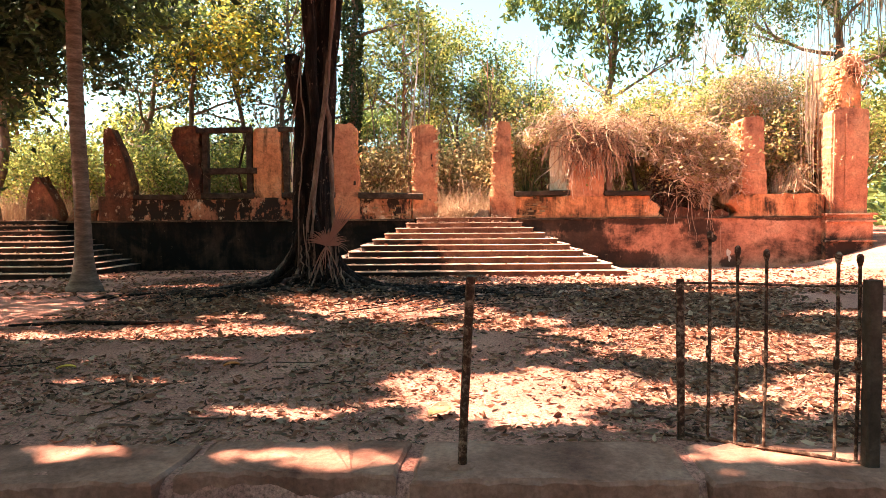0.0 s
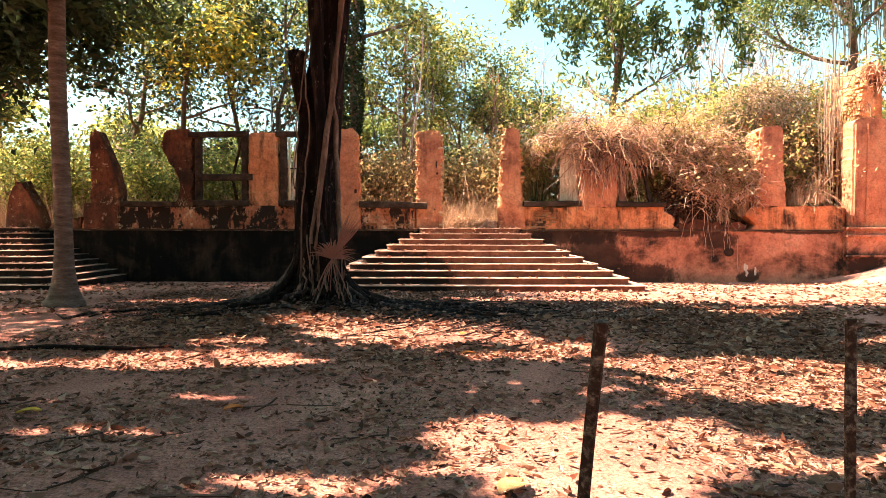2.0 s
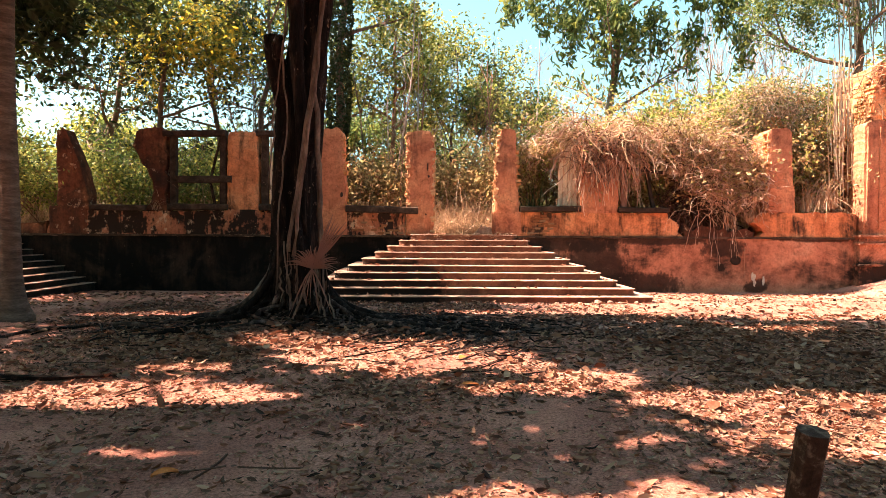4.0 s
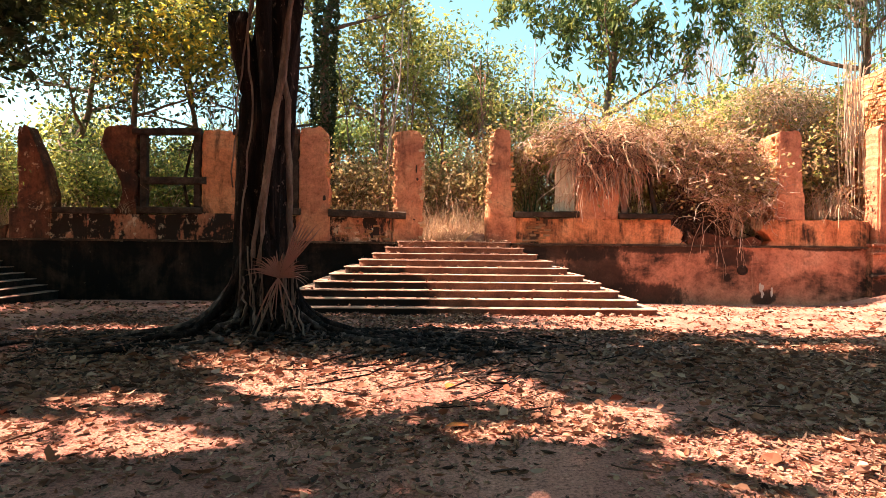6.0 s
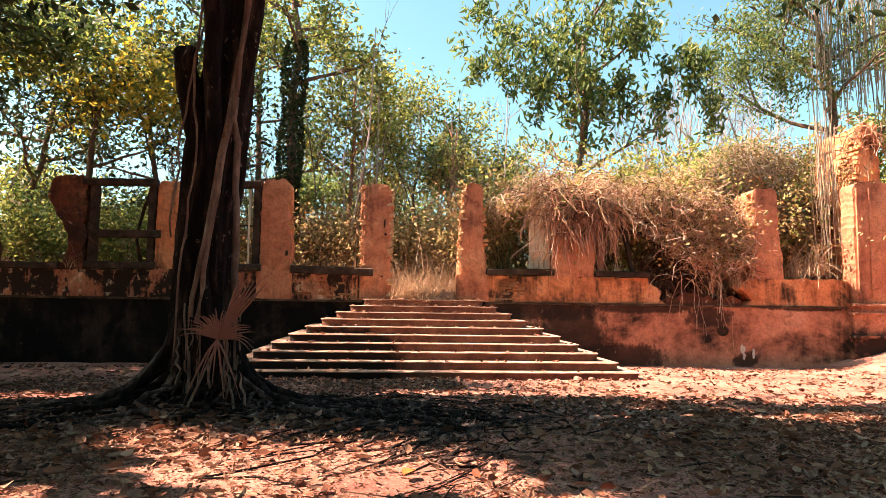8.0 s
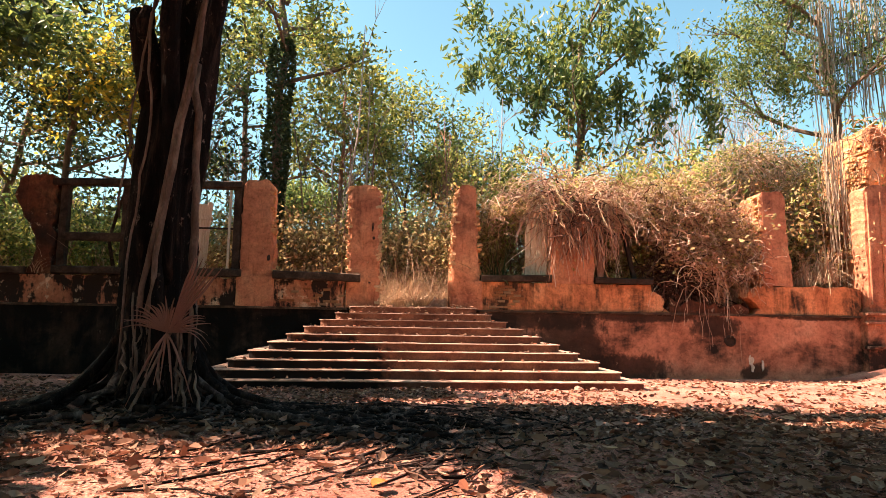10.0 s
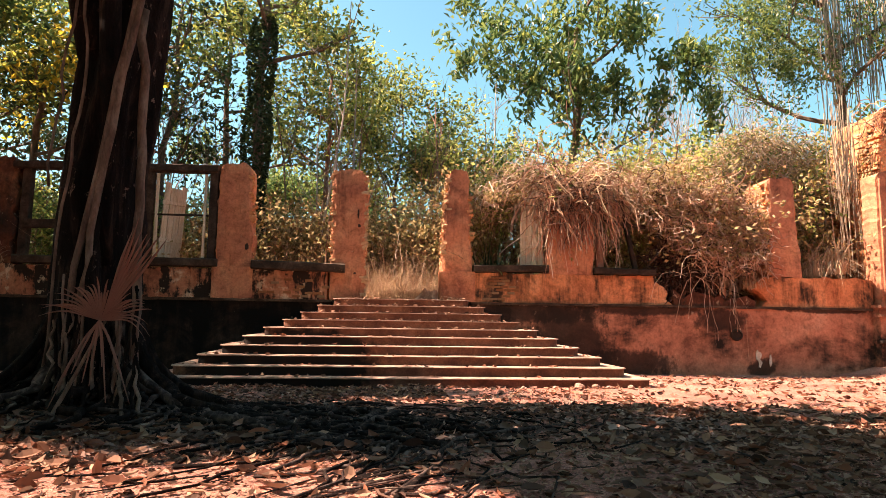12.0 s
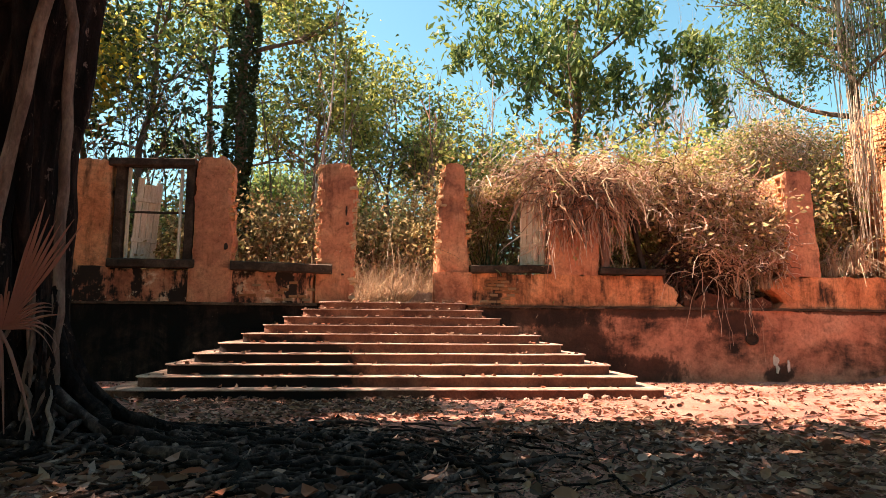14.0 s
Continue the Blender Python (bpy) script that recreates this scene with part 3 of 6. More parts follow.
pillar(-13.5, -12.2, 1.57, 2.5, M_DARKP, "stained base of a broken pillar, darkened for shade", None, None, 0.03, 20, 0.015, FRONT - 0.04, BACK)
pillar(-7.6, -6.3, 1.57, 2.42, M_PEEL, "stained plastered pillar base", None, None, 0.02, 21, 0.012, FRONT - 0.04, BACK)
pillar(-4.45, -3.35, 1.57, 2.42, M_PILLAR, "ochre plastered pillar base", None, None, 0.02, 22, 0.012, FRONT - 0.04, BACK)
pillar(1.66, 2.66, 1.57, 2.41, M_PILLAR, "terracotta pillar base beside the top step", None, None, 0.02, 23, 0.012, FRONT - 0.05, BACK)

pillar(12.2, 12.75, 1.4, 6.1, M_OCHRE, "slim brick pier standing behind the facade", bite(0.02, 0.05, 31), bite(0.02, 0.05, 32), 0.15, 33, 0.02, 26.7, 27.2)


# each hole is a flat near-black plate; the shade inside is its colour
def hole(p, x, z, w, h):
    m = Mesh()
    out = []
    for i in range(12):
        a = 2 * math.pi * i / 12
        k = 1 + 0.5 * noise.noise((math.cos(a) * 2 + x * 5, math.sin(a) * 2, z))
        out.append((x + math.cos(a) * w * k, z + math.sin(a) * h * k))
    m.add([(px, 24.882, pz) for px, pz in out] + [(px, 24.93, pz) for px, pz in out], [tuple(range(11, -1, -1))] + [(i, (i + 1) % 12, 12 + (i + 1) % 12, 12 + i) for i in range(12)])
    part("socket_hole", m, M_PIPE, p, "near-black plate painted as the shade in a timber socket")


hole(p_e, -0.6, 3.92, 0.028, 0.13)
hole(p_e, -0.57, 3.6, 0.045, 0.05)
hole(p_e, -0.66, 2.3, 0.035, 0.03)
hole(p_d, -3.55, 2.95, 0.05, 0.09)



def crumbled(p, x, y, z0, z1, n, edge, spread=0.05):
    """Broken masonry showing along the edge of a pillar."""
    m = Mesh()
    for i in range(n):
        z = random.uniform(z0, z1)
        t = (z - z0) / (z1 - z0)
        s = random.uniform(0.03, 0.085)
        cx = x + edge(t) + random.gauss(0, spread * 0.5)
        cy = y + abs(random.gauss(0, 0.14))
        m.box(cx - s, cx + s, cy - s * 0.7, cy + s * 0.7, z - s * 0.5, z + s * 0.5, s * 0.35)
    tagged(part("exposed_masonry", m, M_BRICK, p, "crumbling brick rubble along the broken edge"), kind="stuff")


crumbled(p_d, -3.42, 24.93, 2.5, 5.0, 60, lambda t: -0.1 * t)
crumbled(p_e, -1.3, 24.93, 2.6, 5.1, 80, lambda t: 0.03)
crumbled(p_e, -0.41, 24.93, 1.7, 5.0, 90, lambda t: -0.02)
crumbled(p_f, 1.76, 24.93, 2.5, 5.1, 80, lambda t: 0.16 * t * t)
crumbled(p_f, 2.56, 24.93, 2.6, 5.0, 40, lambda t: -0.12 * t)
crumbled(p_h, 11.25, 24.95, 2.5, 5.2, 90, lambda t: 0.0)

# corner tower of the ruin
p_r = pillar(14.46, 15.95, 1.62, 5.62, M_PILLAR, "tall corner pillar of terracotta plaster", bite(0.02, 0.03, 14), bite(0.02, 0.03, 15), 0.08, 24, 0.012, 24.72, 25.36)
for x in (14.62, 15.05):
    m = Mesh()
    m.bar((x, 24.7, 1.9), (x, 24.7, 5.4), 0.1, 0.07, 0.006, 14)
    part("rib", m, M_PILLAR, p_r)
m = Mesh()
ragged(m, 14.85, 16.1, 25.37, 27.6, 1.4, 7.75, lambda t: 0.02 + 0.42 * t * t + 0.09 * noise.noise((t * 6, 16, 2)) + 0.04 * noise.noise((t * 17, 16, 5)), bite(0.1, 0.1, 17), 0.22, 0.08, 0.12, 25, 0.35)
tall = tagged(part("wall_corner_tower", m, M_OCHRE), "tall broken brick wall end of the ruin", "wall", kind="structure")
m = Mesh()
ragged(m, 14.3, 16.1, 24.62, 25.6, -0.6, 1.62, amp=0.02, top=0.02, step=0.25, seed=26)
base = tagged(part("wall_corner_base", m, M_PLINTH), "ochre plastered base of the corner pillar", "wall", kind="structure")
for z, d in ((1.63, 0.08), (1.36, 0.05), (0.62, 0.06)):
    m = Mesh()
    m.bar((14.26, 25.05, z), (16.16, 25.05, z), 0.09, 1.0 + d, 0.008, 12, (0, 1, 0))
    part("moulding", m, M_PLINTH, base)


# ---- timber sills, frames and shutters ----
def beam(name, a, c, w, d, mat, label, j=0.008):
    m = Mesh()
    m.bar(a, c, w, d, j, max(2, int((Vector(c) - Vector(a)).length / 0.25)))
    return tagged(part(name, m, mat), label, "beam", "old timbers of the windows")


beam("timber_sill", (-12.1, 25.0, 2.47), (-10.2, 25.0, 2.46), 0.2, 0.42, M_TIMBER, "blackened timber window sill on the parapet")
beam("timber_sill", (-3.4, 25.0, 2.48), (-0.92, 24.98, 2.42), 0.24, 0.5, M_TIMBER, "weathered timber sill ending against a pillar")
beam("timber_sill", (2.6, 25.0, 2.49), (4.7, 25.0, 2.53), 0.2, 0.45, M_TIMBER, "blackened timber window sill on the parapet")
beam("timber_sill", (6.0, 25.0, 2.5), (7.75, 25.0, 2.48), 0.18, 0.45, M_TIMBER, "blackened timber window sill on the parapet")


def window_frame(x0, x1, z0, z1, zm, over, name, label):
    w = thing(name, ((x0 + x1) / 2, 25.05, z0), label, "window", kind="structure")
    for nm, a, c, ww, d in (("post", (x0, 25.05, z0), (x0, 25.05, z1), 0.22, 0.24), ("post", (x1, 25.05, z0), (x1, 25.05, z1), 0.22, 0.24),
                            ("lintel", (x0 - over, 25.0, z1 + 0.02), (x1 + 0.12, 25.0, z1 + 0.06), 0.2, 0.36), ("sill", (x0 - 0.15, 25.0, z0), (x1 + 0.2, 25.0, z0), 0.22, 0.4)):
        m = Mesh()
        m.bar(a, c, ww, d, 0.008, 10)
        part(nm, m, M_TIMBER, w)
    return w


w1 = window_frame(-9.32, -7.62, 2.5, 4.98, 3.4, 0.3, "window_1", "charred timber window frame standing open to the sky")
m = Mesh()
m.bar((-9.3, 24.95, 3.44), (-7.3, 24.93, 3.46), 0.24, 0.16, 0.01, 10)
part("transom", m, M_TIMBER, w1)
m = Mesh()
m.tube([(-8.0, 25.3, 2.6), (-8.15, 25.25, 3.4), (-7.95, 25.2, 4.2), (-7.75, 25.2, 4.95)], [0.06, 0.05, 0.05, 0.04], 6, 0.1)
part("leaning_branch", m, M_TIMBER, w1)
w2 = window_frame(-6.2, -4.5, 2.5, 5.0, 3.9, 0.25, "window_2", "grey timber window frame with a hanging shutter")
for zz in (3.78,):
    m = Mesh()
    m.bar((-6.1, 25.0, zz), (-4.6, 25.0, zz), 0.05, 0.06, 0.003, 6)
    part("glazing_bar", m, M_TIMBER, w2)
for x in (-5.98, -4.72):
    m = Mesh()
    m.bar((x, 25.0, 2.62), (x, 25.0, 4.9), 0.07, 0.08, 0.003, 8)
    part("inner_frame", m, M_SHUTTER, w2, "faded inner frame strip")


def shutter(x0, x1, y0, y1, z0, z1, tilt, label):
    s = thing("window_shutter", ((x0 + x1) / 2, (y0 + y1) / 2, z0), label, "shutter", "shutters of the ruined windows")
    n = 4
    for i in range(n):
        t0, t1 = i / n + 0.01, (i + 1) / n - 0.01
        a = Vector((x0, y0, 0)).lerp(Vector((x1, y1, 0)), (t0 + t1) / 2)
        m = Mesh()
        ht = z1 - random.uniform(0, 0.22)
        m.bar((a.x, a.y, z0 + random.uniform(0, 0.08)), (a.x + tilt, a.y, ht), math.hypot(x1 - x0, y1 - y0) / n * 0.93, 0.045, 0.004, 8, (y0 - y1, x1 - x0, 0))
        part("board", m, M_SHUTTER, s)
    for t in (0.25, 0.72):
        z = z0 + (z1 - z0) * t
        m = Mesh()
        m.bar((x0 + tilt * t, y0 - 0.05, z), (x1 + tilt * t, y1 - 0.05, z + 0.03), 0.1, 0.04, 0.004, 4, (0, 1, 0))
        part("ledge_batten", m, M_SHUTTER, s)
    return s


shutter(-5.95, -5.55, 25.15, 25.75, 2.55, 4.75, 0.12, "faded cream timber shutter hanging askew inside the frame")
shutter(3.98, 4.62, 25.35, 25.2, 2.55, 5.0, 0.05, "faded cream boarded shutter standing against a pillar")
beam("window_post", (6.22, 25.05, 2.55), (6.2, 25.05, 4.9), 0.2, 0.22, M_PINKBARK, "grey-brown timber window post")
beam("window_post", (7.3, 25.1, 2.5), (6.92, 25.2, 4.6), 0.12, 0.14, M_TIMBER, "dark timber post leaning in the opening")
beam("window_post", (6.2, 25.05, 3.95), (7.6, 25.1, 3.8), 0.1, 0.1, M_TIMBER, "dark broken timber rail in the opening")
m = Mesh()
ragged(m, 0.95, 1.66, 24.95, 25.3, 1.55, 1.86, lambda t: 0.3 * t, bite(0.03, 0.05, 40), 0.1, 0.05, 0.08, 41)
tagged(part("fallen_stone", m, M_TREAD), "pale broken stone lying in the doorway", "stone")


# ---- drain hole in the plinth, torn patches of old white paint ----
m = Mesh()
ring = [(math.cos(a) * 1.0, math.sin(a)) for a in np.linspace(0, 2 * math.pi, 20, endpoint=False)]
vs = [(10.12 + 0.19 * c, 24.86, 0.76 + 0.17 * s) for c, s in ring] + [(10.12 + 0.15 * c, 24.84, 0.76 + 0.13 * s) for c, s in ring] + [(10.12 + 0.14 * c, 24.878, 0.76 + 0.12 * s) for c, s in ring]
m.add(vs, [(r * 20 + i, r * 20 + (i + 1) % 20, r * 20 + 20 + (i + 1) % 20, r * 20 + 20 + i) for r in (0, 1) for i in range(20)] + [tuple(range(40, 60))])
# a near-black disc closes the mouth, painted as the dark inside the pipe
tagged(part("drain_hole", m, M_PIPE), "round dark drain pipe mouth in the plinth", "drain")
for x, z, w, h in ((10.76, 0.2, 0.08, 0.13), (10.8, -0.02, 0.05, 0.12), (11.12, 0.05, 0.035, 0.16)):
    m = Mesh()
    out = []
    for a in np.linspace(0, 2 * math.pi, 14, endpoint=False):
        k = 1 + 0.7 * noise.noise((math.cos(a) * 2 + x * 3, math.sin(a) * 2, z))
        out.append((x + math.cos(a) * w * k, z + math.sin(a) * h * k))
    m.add([(px, 24.872, pz) for px, pz in out] + [(px, 24.90, pz) for px, pz in out], [tuple(range(13, -1, -1))] + [(i, (i + 1) % 14, 14 + (i + 1) % 14, 14 + i) for i in range(14)])
    tagged(part("paint_remnant", m, M_WHITE), "flaking remnant of white limewash on the plinth", "paint flake", "limewash remnants")


# ---- stairs ----
def stair(cx, half, grow, name, label, riser, y_top=24.42, n=10, run=0.47, z_top=1.60, rise=0.187):
    st = thing(name, (cx, y_top, z_top - n * rise), label, "stairs", kind="structure")
    for i in range(n):
        h, y, z = half + grow * i, y_top - run * i, z_top - rise * i

        def outline(h, y, r):
            pts = [(cx + h, FRONT - 0.01), (cx - h, FRONT - 0.01)]
            for s in (-1, 1):
                for k in range(6):
                    a = k / 5 * math.pi / 2
                    a = a if s < 0 else math.pi / 2 - a
                    pts.append((cx + s * (h - r + r * math.cos(a)), y + r - r * math.sin(a)))
                if s < 0:
                    for q in range(1, 14):
                        t = q / 14
                        pts.append((cx - (h - r) + 2 * (h - r) * t, y + 0.012 * noise.noise((t * 14 + i * 3, i, cx))))
            return pts[::1]

        m = Mesh()
        m.prism(outline(h, y, 0.28), z - rise - (0.25 if i == n - 1 else 0.0), z - 0.019, 0.0)
        step = part("step", m, riser, st)
        # tread slabs laid end to end, the outer two turning back along the sides
        hh, yy, r = h + 0.035, y - 0.035, 0.3
        cuts = [cx - hh + 0.75 + random.uniform(0, 0.3)]
        while cuts[-1] < cx + hh - 1.9:
            cuts.append(cuts[-1] + random.uniform(1.0, 1.7))
        cuts.append(cx + hh - 0.75 - random.uniform(0, 0.2))
        ends = []
        for s, xc in ((-1, cuts[0]), (1, cuts[-1])):
            arc = [(cx + s * (hh - r + r * math.cos(k / 6 * math.pi / 2)), yy + r - r * math.sin(k / 6 * math.pi / 2)) for k in range(7)]
            o = [(cx + s * hh, FRONT - 0.01)] + arc + [(xc - s * 0.004, yy), (xc - s * 0.004, FRONT - 0.01)]
            ends.append(o if s < 0 else o[::-1])
        for xa, xb in zip(cuts[:-1], cuts[1:]):
            f = [(xa + 0.004 + (xb - xa - 0.008) * q / 8, yy + 0.014 * noise.noise((xa * 3 + q * 1.7, i, cx))) for q in range(9)]
            ends.append(f + [(xb - 0.004, yy + 0.75), (xa + 0.004, yy + 0.75)])
        for o in ends:
            m = Mesh()
            dz = random.uniform(-0.004, 0.004)
            m.prism(o, z - 0.019, z + dz, 0.007, 0.003)
            part("tread_slab", m, M_TREAD, step, "worn pale stone tread slab")
    return st


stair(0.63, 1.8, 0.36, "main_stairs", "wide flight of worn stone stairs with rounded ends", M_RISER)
stair(-17.0, 1.9, 0.35, "side_stairs", "shaded flight of worn stone stairs with leaves", M_RISER_SHADE)



def lump(x, y, r, label):
    m = Mesh()
    rows = [(-0.6, 0.75), (-0.1, 1.0), (0.35, 0.82), (0.62, 0.4)]
    z = ground_z(x, y) + r * 0.5
    m.tube([(x + random.uniform(-0.1, 0.1) * r, y, z + h * r) for h, _ in rows], [r * k for _, k in rows], 9, 0.22)
    tagged(part("fallen_plaster", m, M_TREAD), label, "rubble", "plaster lumps by the stairs")


for x, y, r in ((4.05, 19.95, 0.10), (4.4, 20.0, 0.08), (4.62, 19.9, 0.06), (3.55, 19.92, 0.05), (5.1, 19.95, 0.07), (5.85, 20.3, 0.09), (2.9, 19.9, 0.045)):
    lump(x, y, r, "pale lump of fallen plaster at the stair foot")

# ---- kerb of stone slabs at the gate ----
def slab(x0, x1, y0, y1, z1, skew):
    m = Mesh()
    out = []
    for a, c in (((x0, y0), (x1, y0 + skew)), ((x1, y0 + skew), (x1 + 0.05, y1)), ((x1 + 0.05, y1), (x0 + 0.04, y1)), ((x0 + 0.04, y1), (x0, y0))):
        nn = 26 if abs(a[0] - c[0]) > 0.5 else 5
        for i in range(nn):
            t = i / nn
            px, py = a[0] + (c[0] - a[0]) * t, a[1] + (c[1] - a[1]) * t
            out.append((px + 0.02 * noise.noise((px * 5, py * 5, 1)), py + 0.05 * noise.noise((px * 2.2, py * 2, 7)) + 0.025 * noise.noise((px * 9, py * 4, 3))))
    m.prism(out, -0.35, z1, 0.022, 0.012)
    return tagged(part("kerb_slab", m, M_KERB), "long worn stone kerb slab with chipped edges", "kerb stone", "kerb stones at the gate")


slab(-6.2, -3.3, 3.86, 4.5, 0.03, 0.0)
slab(-3.22, -1.66, 3.84, 4.52, 0.02, 0.02)
slab(-1.56, -0.2, 3.93, 4.52, 0.045, 0.0)
slab(-0.1, 1.6, 3.84, 4.5, 0.04, -0.02)
slab(1.68, 3.4, 3.8, 4.46, 0.03, 0.0)
slab(3.48, 5.6, 3.8, 4.4, 0.03, 0.0)


# ---- gate post and iron fence ----
m = Mesh()
m.tube([(0.204, 4.07, 0.0), (0.215, 4.03, 0.3), (0.235, 3.96, 0.75), (0.259, 3.87, 1.258)], [0.03, 0.028, 0.027, 0.03], 10, 0.05)
gp = thing("iron_post", (0.2, 4.07, 0.03), "rusty flaking iron gate post on the kerb", "post")
part("shaft", m, M_RUST, gp)
m = Mesh()
m.tube([(0.2, 4.07, 0.035), (0.2, 4.07, 0.05), (0.2, 4.07, 0.058)], [0.09, 0.085, 0.05], 12, 0.08)
part("footing", m, M_KERB, gp, "crumbled mortar footing")

fence = thing("iron_fence", (2.2, 4.4, 0.0), "broken rusty iron railing beside the gate", "fence")
F0, F1 = Vector((1.78, 4.64, 0)), Vector((2.74, 4.1, 0))


def along(t, z):
    p = F0.lerp(F1, t)
    return (p.x, p.y, z)


m = Mesh()
m.bar(along(0, -0.05), (F0.x - 0.02, F0.y, 1.16), 0.052, 0.03, 0.002, 8)
part("flat_post", m, M_RUST, fence)
for t, h in ((0.16, 1.5), (0.32, 1.4), (0.48, 1.38), (0.85, 1.37), (0.955, 1.36)):
    m = Mesh()
    a, c = along(t, 0.02), along(t, h - 0.05)
    m.tube([a, tuple(Vector(a).lerp(Vector(c), 0.5) + Vector((0.006, 0, 0))), c], 0.0115, 8, 0.05)
    br = part("bar", m, M_RUST, fence)
    m = Mesh()
    x, y, z = c
    m.tube([(x, y, z - 0.03), (x, y, z + 0.005), (x, y, z + 0.035), (x, y, z + 0.05)], [0.011, 0.021, 0.02, 0.008], 10)
    part("knob", m, M_RUST, br)
    m = Mesh()
    m.tube([(x, y, 0.62), (x, y, 0.66), (x, y, 0.7)], [0.016, 0.022, 0.016], 8)
    part("collar", m, M_RUST, br)
for z0, z1, r in ((1.13, 1.16, 0.009), (0.05, 0.03, 0.014)):
    m = Mesh()
    m.tube([along(0, z0), along(0.3, (z0 + z1) / 2 - 0.004), along(0.7, (z0 + z1) / 2), along(1.0, z1)], r, 8)
    part("rail", m, M_RUST, fence)
m = Mesh()
m.bar((2.76, 4.08, -0.05), (2.75, 4.08, 1.2), 0.09, 0.08, 0.004, 10)
part("gate_post", m, M_TIMBER, fence, "thick dark square end post")

# ---- trees ----
LIT = [(-1.2, 5.3, 0.8, 0.2), (-3.2, 6.4, 0.7, 0.15), (-2.6, 7.4, 0.4, 0.12), (-4.3, 9.0, 2.3, 0.35), (-0.8, 11.2, 1.9, 1.15), (-2.3, 12.25, 1.3, 0.6), (0.8, 5.9, 1.5, 0.95), (4.1, 7.8, 2.7, 0.8), (1.55, 10.15, 0.45, 0.18), (0.7, 9.3, 0.9, 0.28), (2.3, 8.9, 1.0, 0.3),
       (-2.9, 9.1, 1.1, 0.5), (3.2, 8.7, 1.6, 0.45), (5.0, 14.1, 2.0, 0.45), (-6.5, 16.6, 1.6, 0.4), (1.2, 17.4, 2.2, 0.35), (8.5, 18.2, 6.0, 2.6), (4.2, 5.8, 1.6, 0.7), (-0.6, 4.2, 0.9, 0.2), (-2.3, 4.4, 0.5, 0.15), (2.3, 4.3, 0.6, 0.25), (3.6, 13.9, 0.9, 0.35), (6.6, 10.5, 1.4, 0.4), (-3.4, 10.4, 0.7, 0.3), (1.3, 9.9, 0.75, 0.45), (2.6, 8.8, 1.0, 0.6), (-3.7, 9.4, 0.9, 0.5)]


def lit_mask(p):
    """True for leaves whose shadow would fall on one of the sunny patches of the ground."""
    k = p[:, 2] / SUN.z
    gx, gy = p[:, 0] - SUN.x * k, p[:, 1] - SUN.y * k
    out = np.zeros(len(p), bool)
    for cx, cy, rx, ry in LIT:
        wob = 1.05 + 0.25 * np.sin(gx * 3.1 + gy * 2.3) + 0.2 * np.sin(gx * 6.3 - gy * 8.1) + 0.3 * np.sin(gx * 4.7 + 1.3) * np.sin(gy * 11.3 + gx * 2.0)
        out |= ((gx - cx) / rx) ** 2 + ((gy - cy) / ry) ** 2 < wob
    # the sunny flight of stairs and the bank beyond it
    out |= (gy > 16.8) & (gx > 2.6)
    # the sunny brush behind the west wing
    out |= (gy > 27.4) & (gx > -14.5) & (gx < -4)
    return out


def grow(m, start, direction, length, radius, depth, tips, spread=0.6, up=0.15, kids=3, sides=6):
    p, d = Vector(start), Vector(direction).normalized()
    pts, rad = [p.copy()], [radius]
    n = 4
    for i in range(n):
        d = (d + Vector((random.gauss(0, 0.13), random.gauss(0, 0.13), random.gauss(0, 0.08) + up * 0.3))).normalized()
        p = p + d * (length / n)
        pts.append(p.copy())
        rad.append(radius * (1 - 0.5 * (i + 1) / n))
        if depth <= 1:
            tips.append(tuple(p))
    m.tube(pts, rad, sides if depth > 1 else 4)
    if depth <= 0:
        return
    for k in range(kids):
        a = pts[random.choice((2, 3, 4, 4))]
        nd = (d + Vector((random.gauss(0, spread), random.gauss(0, spread), random.gauss(up, spread * 0.6)))).normalized()
        grow(m, a, nd, length * random.uniform(0.55, 0.8), radius * 0.48, depth - 1, tips, spread, up, kids, sides)


